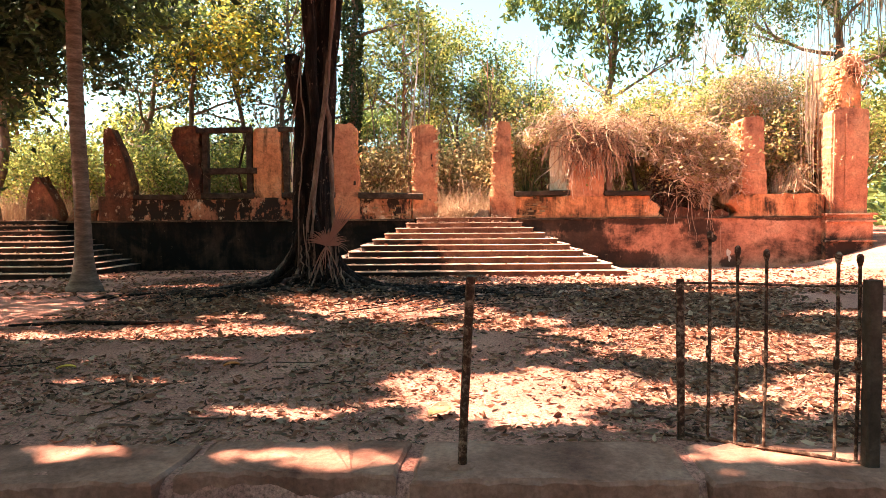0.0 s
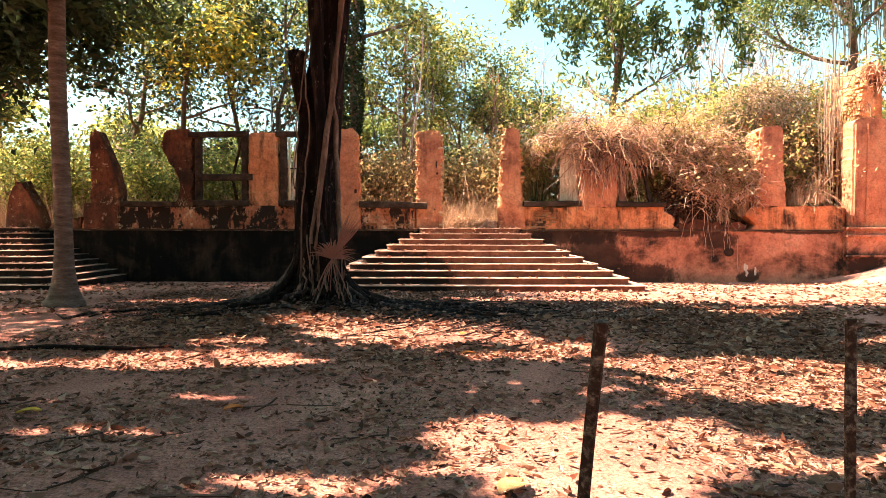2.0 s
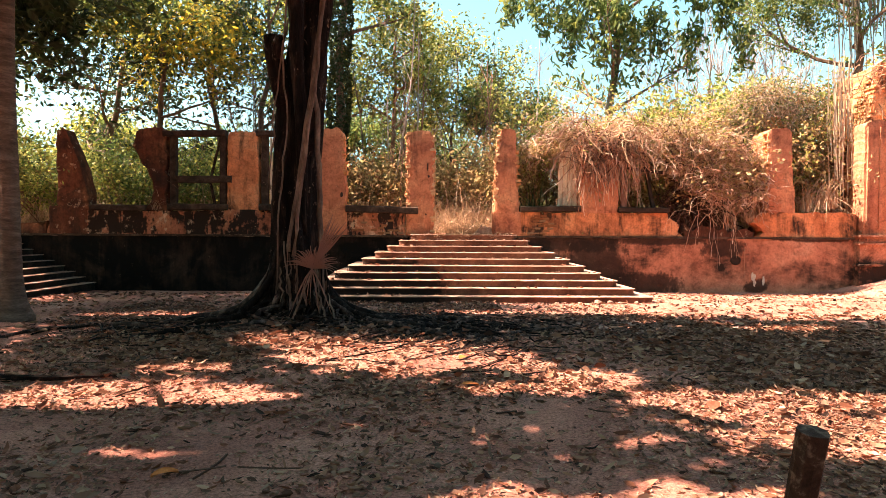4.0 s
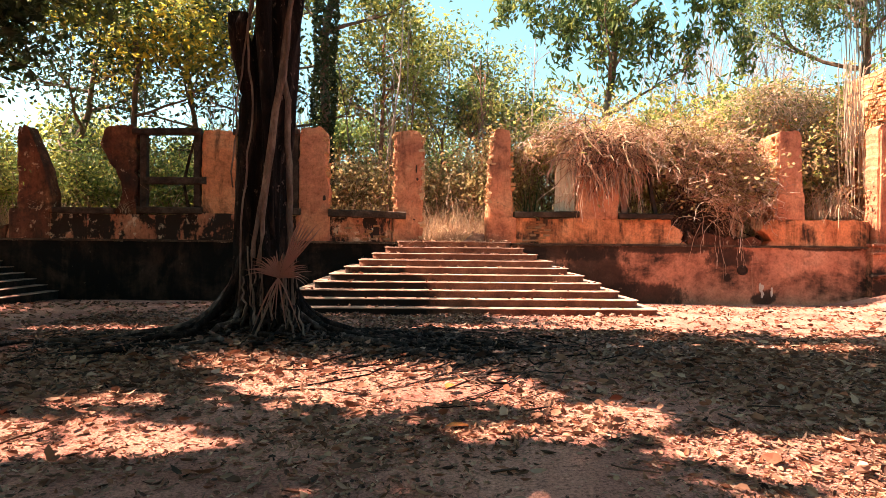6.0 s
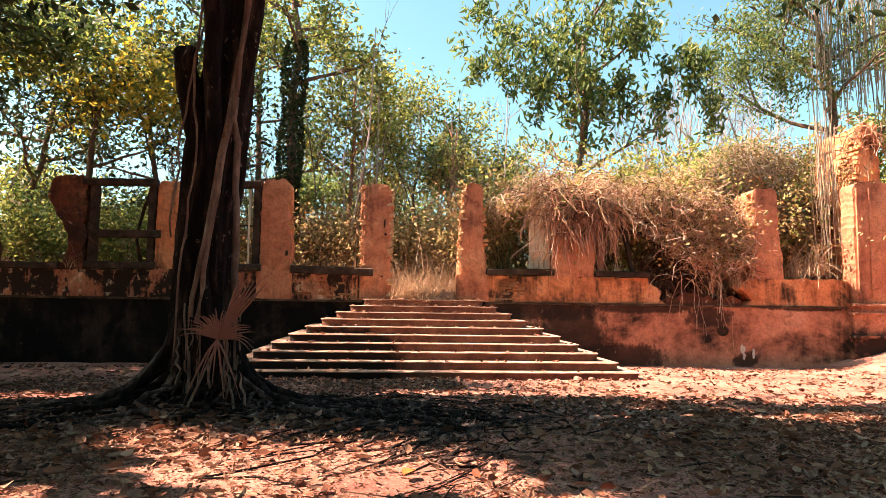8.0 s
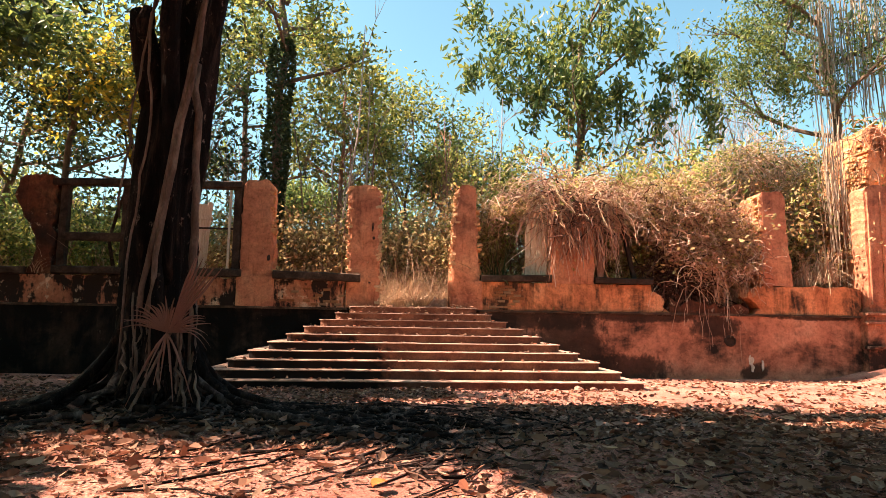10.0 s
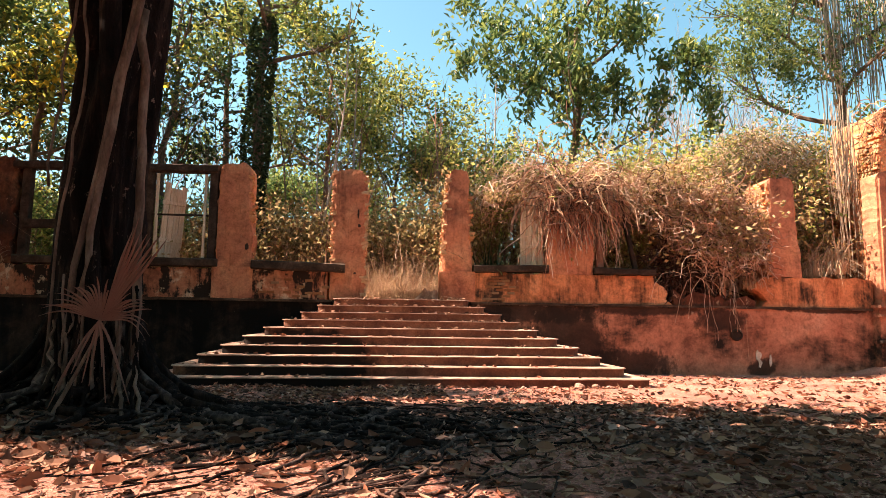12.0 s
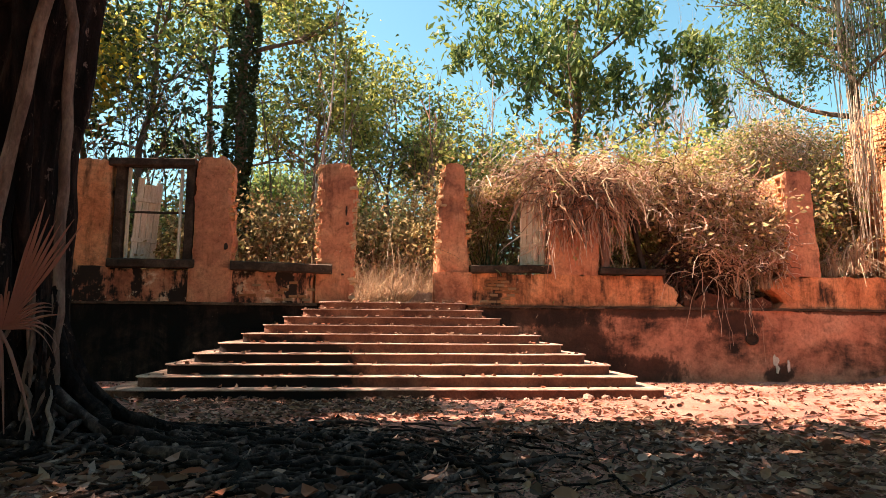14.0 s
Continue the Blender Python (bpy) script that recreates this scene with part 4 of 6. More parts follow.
def tree(name, base, height, radius, mat, label, leaf, per_tip, size, length, depth=3, kids=3, spread=0.6, lean=(0, 0), fork=0.55, clump=0.45, extra=(), gaps=False, droop=0.3, width=0.5, dense=1.9, clumps=()):
    """A tapered trunk, limbs, and a crown of small leaves round the twig ends."""
    t = thing(name, base, label, "tree")
    b = Vector(base)
    top = b + Vector((lean[0], lean[1], height))
    m = Mesh()
    pts = [b + Vector((0, 0, -0.3))]
    rad = [radius * 1.25]
    for i in range(1, 9):
        s = i / 8
        pts.append(b.lerp(top, s) + Vector((random.gauss(0, radius * 0.5), random.gauss(0, radius * 0.4), 0)))
        rad.append(radius * (1 - 0.65 * s))
    m.tube(pts, rad, 10, 0.08)
    part("trunk", m, mat, t, "", True)
    tips = []
    for i in range(8 if depth > 2 else 6):
        m = Mesh()
        s = fork + (1 - fork) * (i + random.random()) / 8
        a = b.lerp(top, s)
        ang = i * 2.4 + random.uniform(-0.4, 0.4)
        grow(m, a, (math.cos(ang), math.sin(ang), random.uniform(0.1, 0.8)), length * (1.15 - 0.4 * s), radius * 0.38, depth - 1, tips, spread, 0.12, kids)
        part("limb", m, mat, t)
    if per_tip:
        per_tip = int(per_tip * dense)
        tip = np.array(tips)
        pts = np.repeat(tip, per_tip, 0) + RNG.normal(0, clump, (len(tip) * per_tip, 3)) * (1, 1, 0.75)
        for c, r, n, k, s in clumps:
            pts = np.vstack([pts, clusters(c, r, n, k, s)])
        for c, r, n in extra:
            pts = np.vstack([pts, np.array(c) + RNG.normal(0, 1, (n, 3)) * np.array(r)])
        pts = pts[pts[:, 2] > 2.2]
        if gaps:
            pts = pts[~lit_mask(pts)]
        m = Mesh()
        leaves(m, pts, size, size * width, droop)
        part("crown", m, leaf, t, "", False)
    return t


def clusters(c, r, n, per, sigma):
    """Points in many small drooping clumps inside an uneven crown."""
    out = []
    while len(out) < n:
        p = RNG.uniform(-1, 1, 3)
        q = np.linalg.norm(p)
        if 0.25 < q < 1 + 0.18 * math.sin(p[0] * 7 + p[2] * 5):
            d = RNG.normal(0, 1, (per, 3)) * sigma
            d[:, 2] -= np.abs(RNG.normal(0, sigma * 0.8, per))
            out.append(np.array(c) + p * np.array(r) + d)
    return np.vstack(out)


# strangler fig in front of the stairs
FX, FY = -3.02, 14.75
fig = thing("strangler_fig_tree", (FX, FY, 0.15), "dark strangler fig with fluted trunk and aerial roots", "tree")
m = Mesh()
SEG, H = 56, 46
for k in range(H + 1):
    z = -0.15 + 9.2 * (k / H) ** 1.5
    flare = math.exp(-max(z, 0) / 0.36)
    cx, cy = FX - 0.02 + 0.55 * hump(z, 2.2, 8.5), FY + 0.02 * z
    r = 0.40 - 0.10 * hump(z, 2.8, 7.5) + 0.2 * flare
    for i in range(SEG):
        a = 2 * math.pi * i / SEG
        lobes = 0.11 * math.sin(5 * a + 0.25 * z) + 0.06 * math.sin(9 * a - 0.6 * z + 1) + 0.36 * flare * max(0, math.sin(7 * a + 0.8)) ** 2
        q = r * (1 + lobes) + 0.05 * noise.noise((math.cos(a) * 3, math.sin(a) * 3, z * 1.3)) + 0.02 * noise.noise((math.cos(a) * 9, math.sin(a) * 9, z * 4))
        m.v.append((cx + q * math.cos(a), cy + q * math.sin(a), z))
for k in range(H):
    for i in range(SEG):
        a, b = k * SEG + i, k * SEG + (i + 1) % SEG
        m.f.append((a, b, b + SEG, a + SEG))
part("trunk", m, M_BARK, fig, "", True)
m = Mesh()
m.tube([(FX - 0.1, FY - 0.1, 4.0), (FX - 0.28, FY - 0.12, 4.6), (FX - 0.38, FY - 0.12, 5.0), (FX - 0.4, FY - 0.12, 5.25)], [0.24, 0.19, 0.15, 0.13], 12, 0.06)
part("branch_stub", m, M_BARK, fig, "sawn-off branch stub", True)
m = Mesh()
m.tube([(FX - 0.22, FY - 0.44, 4.75), (FX - 0.2, FY - 0.46, 4.95), (FX - 0.18, FY - 0.44, 5.15)], [0.07, 0.12, 0.07], 12)
part("branch_scar", m, M_BARK, fig, "pale healed branch scar")


def aerial(pts, r0, r1, mat=M_ROOT):
    m = Mesh()
    fine = []
    for a, b in zip(pts[:-1], pts[1:]):
        for i in range(5):
            p = Vector(a).lerp(Vector(b), i / 5)
            fine.append(p + Vector((random.gauss(0, 0.015), random.gauss(0, 0.01), 0)))
    fine.append(Vector(pts[-1]))
    m.tube(fine, [r0 + (r1 - r0) * i / (len(fine) - 1) for i in range(len(fine))], 8, 0.1)
    part("aerial_root", m, mat, fig, "", True)


R = FY - 0.60
aerial([(FX + 0.02, R - 0.05, 1.3), (FX + 0.2, R - 0.02, 2.6), (FX + 0.42, R, 4.2), (FX + 0.62, R + 0.1, 6.0), (FX + 0.85, R + 0.2, 9.0)], 0.034, 0.042)
aerial([(FX + 0.12, R - 0.05, 1.2), (FX + 0.3, R - 0.03, 3.0), (FX + 0.52, R, 4.6), (FX + 0.66, R + 0.1, 6.6)], 0.035, 0.04)
aerial([(FX - 0.2, R + 0.02, 0.5), (FX - 0.14, R, 2.2), (FX + 0.0, R - 0.02, 3.4), (FX - 0.1, R, 4.8), (FX + 0.1, R + 0.1, 7.0)], 0.014, 0.018)
aerial([(FX - 0.32, R + 0.06, 2.4), (FX - 0.28, R + 0.05, 3.6), (FX - 0.06, R, 5.0), (FX + 0.05, R + 0.05, 5.6), (FX + 0.1, R + 0.1, 7.4)], 0.014, 0.018)
aerial([(FX + 0.55, FY - 0.35, 0.1), (FX + 0.56, FY - 0.36, 1.4), (FX + 0.5, FY - 0.3, 2.8), (FX + 0.42, FY - 0.25, 4.5)], 0.05, 0.05)
aerial([(FX + 0.35, R, 0.1), (FX + 0.22, R - 0.02, 1.4), (FX + 0.12, R + 0.2, 2.6)], 0.12, 0.04, M_BARK)
aerial([(FX + 0.25, R + 0.25, 1.6), (FX + 0.2, R, 4.0), (FX + 0.1, R + 0.05, 6.2), (FX + 0.3, R + 0.2, 9)], 0.06, 0.2, M_BARK)
for i in range(34):
    a = FX + random.uniform(-0.1, 0.75)
    aerial([(a + random.uniform(-0.1, 0.25), FY - 0.85 - random.uniform(0, 0.25), 0.08), (a, FY - 0.72, 0.6), (a - random.uniform(0, 0.1), FY - 0.62, random.uniform(0.9, 1.5))], 0.022, 0.012, M_BARK if i % 3 else M_ROOT)


def uneven(x, y):
    return ground_z(x, y) + 0.045 * noise.noise((x * 0.6, y * 0.6, 0)) + 0.018 * noise.noise((x * 2.3, y * 2.3, 4))


def surface_root(ang, start, ln, h0, r0, bend, mat, name="root"):
    """A root that leaves the trunk as a ridge, runs down and snakes away over the earth."""
    m, pts, rad = Mesh(), [], []
    n, ph = 20, random.uniform(0, 6)
    for k in range(n + 1):
        s = (k / n) ** 1.25
        d = start + ln * s
        b = ang + bend * s + 0.13 * math.sin(k * 0.9 + ph) * min(1, s * 3) + 0.05 * math.sin(k * 2.3 + ph * 2)
        x, y = FX + d * math.cos(b), FY + d * math.sin(b)
        pts.append((x, y, uneven(x, y) + h0 * math.exp(-(d - start) / 0.3) + r0 * 0.5 * (1 - s) + 0.022 + 0.018 * math.sin(k * 1.3 + ph)))
        rad.append(r0 * (1 - 0.78 * s) * (1 + 0.15 * math.sin(k * 1.9 + ph)))
    m.tube(pts, rad, 8, 0.12)
    part(name, m, mat, fig, "", True)


for i in range(110):
    ang = math.radians(random.uniform(150, 400)) if i > 8 else math.radians((188, 205, 225, 250, 285, 310, 328, 345, 358)[i])
    big = i <= 8
    short = 0.4 if 225 < math.degrees(ang) < 318 else 1.0
    surface_root(ang, 0.36, short * (random.uniform(3.0, 5.2) if big else random.uniform(0.8, 3.4)), random.uniform(0.5, 1.1) if i < 40 else random.uniform(0.1, 0.4), random.uniform(0.055, 0.085) if big else random.uniform(0.018, 0.045),
                 random.uniform(-0.45, 0.45), M_ROOTD if i % 3 == 0 else M_BARK)
for i in range(120):
    surface_root(math.radians(random.uniform(322, 376)) if i % 5 else math.radians(random.uniform(175, 215)), random.uniform(1.0, 3.0), random.uniform(0.8, 3.2), 0.02, random.uniform(0.016, 0.036) if i % 5 else random.uniform(0.008, 0.018), random.uniform(-0.7, 0.7), M_ROOTD if i % 2 else M_BARK, "fine_root")
tips = []
for i in range(9):
    a = i * 2.4
    m = Mesh()
    grow(m, (FX + 0.2, FY, 7.6 + 0.17 * i), (math.cos(a), math.sin(a), 0.5), 2.6, 0.17, 2, tips, 0.5, 0.2, 3)
    part("limb", m, M_BARK, fig)
tp = np.array(tips)
pts = np.repeat(tp, 26, 0) + RNG.normal(0, 0.5, (len(tp) * 26, 3))
pts = pts[(pts[:, 2] > 7.9) & ~lit_mask(pts)]
m = Mesh()
leaves(m, pts, 0.32, 0.15)
part("crown", m, L_DARK, fig)

# dead palm fan caught on the roots
fan = thing("dead_palm_fan", (FX + 0.55, FY - 0.95, 1.0), "withered reddish palm fan caught against the fig", "palm leaf")
C0 = Vector((FX + 0.52, FY - 0.98, 1.02))
m = Mesh()
m.tube([(FX + 0.2, FY - 1.25, 0.12), (FX + 0.35, FY - 1.1, 0.55), tuple(C0)], [0.022, 0.018, 0.016], 6)
part("stalk", m, M_ROOT, fan)
# one broad pleated blade still joined, its tips split and drooping
rows = 9
for half, (a0, a1, reach) in enumerate(((46, 70, 0.98), (2, 45, 0.56), (71, 162, 0.5))):
    nf = (8, 10, 17)[half]
    for i in range(nf):
        t0, t1 = math.radians(a0 + (a1 - a0) * i / nf), math.radians(a0 + (a1 - a0) * (i + 1) / nf)
        ln = reach * random.uniform(0.86, 1.06)
        sag = random.uniform(0.05, 0.16) if half else random.uniform(0.0, 0.04)
        split = 0.62 if half == 0 else 0.42
        lean = random.uniform(-0.06, 0.06)
        m, vs = Mesh(), []
        for k in range(rows + 1):
            t = k / rows
            w = 1.0 if t < split else max(0.04, 1 - (t - split) / (1 - split))
            mid = (t0 + t1) / 2 + lean * max(0, t - split)
            for q, a in enumerate((mid - (t1 - t0) / 2 * w, mid, mid + (t1 - t0) / 2 * w)):
                rr = ln * t
                drop = sag * max(0, t - split) ** 2 * 4
                vs.append((C0.x + rr * math.cos(a), C0.y - 0.10 - 0.28 * t * ln - (0.03 * t if q == 1 else 0) * w - 0.12 * t * t * abs(math.cos(a)), C0.z + rr * math.sin(a) - drop))
        m.add(vs, [(k * 3 + j, k * 3 + j + 1, k * 3 + j + 4, k * 3 + j + 3) for k in range(rows) for j in (0, 1)])
        part("leaflet", m, L_FAN, fan)
for i in range(9):
    a = random.uniform(-2.4, -0.7)
    p, m = C0 + Vector((0, -0.12, 0)), Mesh()
    ln = random.uniform(0.35, 0.8)
    m.tube([p + Vector((math.cos(a) * ln * t * 0.7, -0.1 * t, -ln * (t ** 1.3))) for t in (0, 0.3, 0.6, 1)], [0.012, 0.011, 0.009, 0.004], 5)
    part("dead_strip", m, L_FAN, fan)

# palm
palm = thing("palm_tree", (-8.5, 15.1, 0), "slender grey ringed palm trunk", "palm tree")
m = Mesh()
pts, rad = [], []
for k in range(150):
    z = -0.12 + k * 0.066
    pts.append((-8.5 + 0.02 * math.sin(z) - 0.008 * z, 15.1, z))
    rad.append(0.175 + 0.24 * math.exp(-max(z, 0) / 0.38) - 0.002 * z + (0.006 if k % 3 == 0 else 0))
m.tube(pts, rad, 16, 0.02)
part("trunk", m, M_PALM, palm, "", True)
for i in range(14):
    a = i * 2.399
    m = Mesh()
    pts = [Vector((-8.58 + math.cos(a) * s * 1.9, 15.1 + math.sin(a) * s * 1.9, 9.7 + 1.5 * s - 2.2 * s * s)) for s in np.linspace(0, 1, 8)]
    m.tube(pts, [0.04 - 0.004 * k for k in range(8)], 4)
    fr = part("frond", m, L_GREEN, palm)
    m = Mesh()
    for p, q in zip(pts[1:-1], pts[2:]):
        for f in range(7):
            o = p.lerp(q, f / 7)
            s = (q - p).cross(Vector((0, 0, 1))).normalized()
            for sg in (-1, 1):
                e = o + s * (0.55 * sg) + (q - p) * 0.5 + Vector((0, 0, -0.3))
                mid = o.lerp(e, 0.5) + Vector((0, 0, 0.06))
                m.add([tuple(o), tuple(mid + (q - p) * 0.07), tuple(e), tuple(mid - (q - p) * 0.07)], [(0, 1, 2), (0, 2, 3)])
    part("leaflets", m, L_GREEN, fr)

# canopy trees beside the path, whose crowns shade the ground
tree("shade_tree", (-13.5, 6.0, 0), 9.5, 0.4, M_LIMB, "large dark-leaved tree shading the approach", L_DARK, 9, 0.42, 3.6, 3, 3, 0.6, (2, 0.5), 0.6, 0.6,
     [((-10.5, 7.3, 9.3), (2.4, 2.6, 0.8), 5200), ((-6.0, 6.3, 9.6), (2.6, 2.4, 0.8), 6200), ((-4.0, 11.2, 10.2), (2.6, 1.9, 0.7), 6000), ((-10.5, 12.8, 9.0), (2.4, 2.2, 1.0), 5200), ((-2.5, 4.5, 9.5), (2.6, 1.7, 0.8), 4600), ((0.6, 12.3, 10.2), (1.8, 1.7, 0.5), 3600), ((-8, 2.0, 9.5), (2.6, 1.5, 0.8), 2600)], True, dense=1.5)
tree("shade_tree", (-17.8, 19.2, -0.2), 8.5, 0.3, M_LIMB, "dark-leaved tree with low drooping foliage", L_DARK, 10, 0.3, 2.6, 3, 3, 0.6, (1.4, 0.2), 0.45, 0.45,
     [((-17.0, 18.0, 9.5), (2.2, 1.4, 0.6), 3600), ((-18.5, 15.8, 9.5), (2.4, 1.6, 0.6), 2600), ((-7.5, 18.0, 9.8), (1.8, 1.2, 0.4), 3000), ((-13.2, 18.0, 6.6), (1.4, 1.2, 1.0), 2600), ((-12.5, 20.0, 9.0), (2.2, 1.6, 0.8), 3800), ((-14.6, 17.5, 4.6), (0.9, 0.8, 0.6), 900), ((-10, 16.5, 10.5), (2.2, 2.0, 0.6), 3600), ((-8.4, 19.7, 9.6), (1.2, 0.8, 0.3), 2600), ((-16.5, 22.0, 11.8), (2.2, 1.6, 0.6), 5000), ((-13.5, 15.2, 11.4), (3.2, 2.6, 0.8), 4200), ((-18.5, 16.5, 10.8), (2.8, 3.4, 1.0), 4000)], True, dense=1.4,
     clumps=[((-12.6, 20.0, 8.4), (2.6, 1.1, 1.7), 46, 60, 0.36), ((-14.2, 19.6, 6.2), (1.3, 0.9, 1.3), 14, 50, 0.32), ((-10.2, 20.2, 7.6), (1.0, 0.8, 1.4), 10, 50, 0.3)])
tree("green_tree", (-18.5, 26.2, 1.4), 9.0, 0.26, M_LIMB, "tall leafy tree beside the side stairs", L_GREEN, 10, 0.28, 2.8, 3, 3, 0.6, (0.6, 0.6), 0.55, 0.5,
     [((-19.5, 25.3, 9.3), (1.9, 0.8, 0.8), 3200), ((-15.5, 25.3, 9.3), (1.8, 0.8, 0.7), 3200), ((-11.6, 25.2, 9.6), (1.2, 0.7, 0.5), 2400)], True, dense=2.0)

# woods behind the ruin
tree("fork_tree", (-15.2, 31, 1.4), 8.5, 0.2, M_LIMB, "slender forked tree with dark green leaves", L_DARK, 5, 0.26, 2.8, 3, 3, 0.7, (1.6, 0), 0.3, 0.5)
tree("green_tree", (-7.6, 29.6, 1.4), 10.5, 0.15, M_LIMB, "slim tree with hanging dark green leaves", L_DARK, 3, 0.25, 2.2, 3, 3, 0.6, (0.4, 0), 0.4, 0.45)
tree("yellow_tree", (-12.0, 29.5, 1.4), 9.5, 0.17, M_LIMB, "young tree with bright yellow leaves", L_YELLOW, 6, 0.28, 2.6, 3, 3, 0.65, (0.8, 0), 0.5, 0.5,
     [((-9.6, 28.5, 9.0), (1.3, 0.8, 0.8), 1500)])
tree("green_tree", (-9.0, 31, 1.4), 9.5, 0.16, M_LIMB, "thin leaning tree with dark green leaves", L_DARK, 5, 0.26, 2.7, 3, 3, 0.7, (-1.4, 0), 0.35, 0.55)
tree("green_tree", (-6.0, 33, 1.4), 12.0, 0.18, M_LIMB, "tall tree with sparse green leaves", L_GREEN, 6, 0.26, 2.6, 3, 3, 0.6, (-0.4, 0), 0.4, 0.5)
ivy = tree("ivy_covered_tree", (-4.25, 28.3, 1.4), 12.5, 0.24, M_LIMB, "tall straight trunk wrapped in dark ivy", L_OLIVE, 5, 0.24, 1.9, 3, 3, 0.6, (0.3, 0), 0.62, 0.4)
m = Mesh()
z = RNG.uniform(1.4, 11, 5200)
a = RNG.uniform(0, 2 * math.pi, 5200)
r = 0.26 + 0.1 * RNG.random(5200) + 0.14 * np.abs(np.sin(z * 1.1 + 0.4))
leaves(m, np.stack([-4.25 + 0.024 * (z - 1.4) + r * np.cos(a), 28.3 + r * np.sin(a), z], 1), 0.17, 0.11)
part("ivy", m, L_DARK, ivy, "dense dark green ivy leaves")
tree("yellow_green_tree", (-2.4, 32.5, 1.4), 9.5, 0.13, M_PINKBARK, "thin reddish tree with yellow-green leaves", L_OLIVE, 8, 0.22, 2.0, 3, 3, 0.6, (0.3, 0), 0.5, 0.42)
tree("yellow_green_tree", (0.2, 34, 1.4), 8.0, 0.1, M_LIMB, "small feathery yellow-green tree", L_OLIVE, 11, 0.21, 2.2, 3, 3, 0.7, (0.6, 0), 0.4, 0.45)
tree("green_tree", (3.0, 35.5, 1.4), 6.6, 0.1, M_LIMB, "small feathery green tree", L_GREEN, 10, 0.21, 2.2, 3, 3, 0.7, (0.2, 0), 0.4, 0.45)
tree("green_tree", (9.4, 38.5, 1.4), 14.5, 0.30, M_LIMB, "broad green tree with long drooping leaves", L_GREEN, 3, 0.46, 3.0, 3, 3, 0.5, (0.3, 0), 0.42, 0.45, (), False, 1.1, 0.36, 1.0,
     [((8.9, 38.5, 16.6), (5.6, 2.6, 3.2), 44, 46, 0.38), ((4.4, 37.8, 14.6), (1.5, 1.2, 1.8), 10, 44, 0.34), ((9.4, 37.5, 12.2), (2.6, 1.4, 2.2), 22, 40, 0.34), ((9.6, 37.0, 15.2), (3.2, 1.4, 2.2), 12, 40, 0.36), ((6.6, 37.8, 12.4), (1.3, 1.2, 1.4), 8, 40, 0.32), ((12.6, 37.5, 12.6), (1.6, 1.2, 1.3), 9, 44, 0.34), ((15.0, 37.5, 14.4), (1.9, 1.2, 1.3), 15, 48, 0.32), ((16.3, 37.5, 12.2), (0.6, 0.8, 1.6), 7, 44, 0.28)])
for x, y, hgt in ((15.6, 40, 13.6), (17.6, 41, 12.9), (13.4, 41, 11.4), (19.6, 39, 13.6)):
    dead = thing("dead_tree", (x, y, 1.4), "bare pale grey tree with fine upright twigs", "tree", "bare trees beyond the corner")
    m = Mesh()
    m.tube([(x, y, 1.2), (x + 0.1, y, 3.4), (x - 0.05, y, 5.4), (x + 0.1, y, hgt * 0.78)], [0.17, 0.13, 0.10, 0.05], 8, 0.06)
    part("trunk", m, M_GREYBARK, dead)
    for i in range(9):
        m, tips = Mesh(), []
        a = i * 2.4
        grow(m, (x, y, hgt * 0.4 + i * 0.42), (math.cos(a) * 0.8, math.sin(a) * 0.5, 1.0), hgt * 0.26, 0.055, 3, tips, 0.38, 0.35, 3, 4)
        part("branch", m, M_GREYBARK, dead)
tree("hanging_tree", (18.8, 31.0, 1.4), 13.0, 0.28, M_LIMB, "tall tree with drooping green leaves and vines", L_GREEN, 6, 0.2, 3.2, 3, 4, 0.6, (-1.0, 0), 0.5, 0.32, (), False, 0.9, 0.4, 1.5,
     [((17.2, 30.6, 13.4), (3.6, 1.6, 3.0), 60, 80, 0.32), ((14.6, 30.0, 12.0), (1.2, 0.8, 1.4), 18, 90, 0.32), ((15.2, 30.0, 10.2), (0.5, 0.6, 1.0), 6, 70, 0.25)])
tree("olive_tree", (12.8, 31, 1.4), 4.6, 0.12, M_LIMB, "low tree with olive leaves behind the wall", L_OLIVE, 6, 0.27, 2.0, 3, 3, 0.7, (0, 0), 0.25, 0.45)
tree("olive_tree", (9.6, 30, 1.4), 4.0, 0.1, M_LIMB, "low tree with olive leaves behind the wall", L_OLIVE, 5, 0.27, 1.8, 3, 3, 0.7, (0, 0), 0.25, 0.45)
tree("overhanging_tree", (9.5, 10.5, 0), 8.5, 0.26, M_LIMB, "tree with broad dark leaves overhanging the clearing", L_DARK, 5, 0.34, 3.0, 3, 3, 0.6, (-0.5, 0.8), 0.7, 0.4, (), True, 0.9, 0.35, 1.5)
for x, y, h, leaf in ((-24, 36, 7, L_OLIVE), (-17.5, 39, 5.5, L_OLIVE), (-12, 40, 4.5, L_GREEN), (-5, 42, 6.5, L_GREEN), (0, 46, 6, L_GREEN), (5, 47, 5, L_OLIVE), (14, 46, 6, L_GREEN), (22, 36, 8, L_OLIVE), (27, 30, 9, L_GREEN), (24, 24, 8, L_OLIVE), (32, 40, 9, L_GREEN)):
    tree("woodland_tree", (x, y, 1.2 if x < 15 else 0.6), h, 0.16, M_LIMB, "leafy woodland tree behind the ruin", leaf, 10, 0.34, h * 0.3, 3, 3, 0.7, (random.uniform(-0.8, 0.8), 0), 0.25, 0.7)

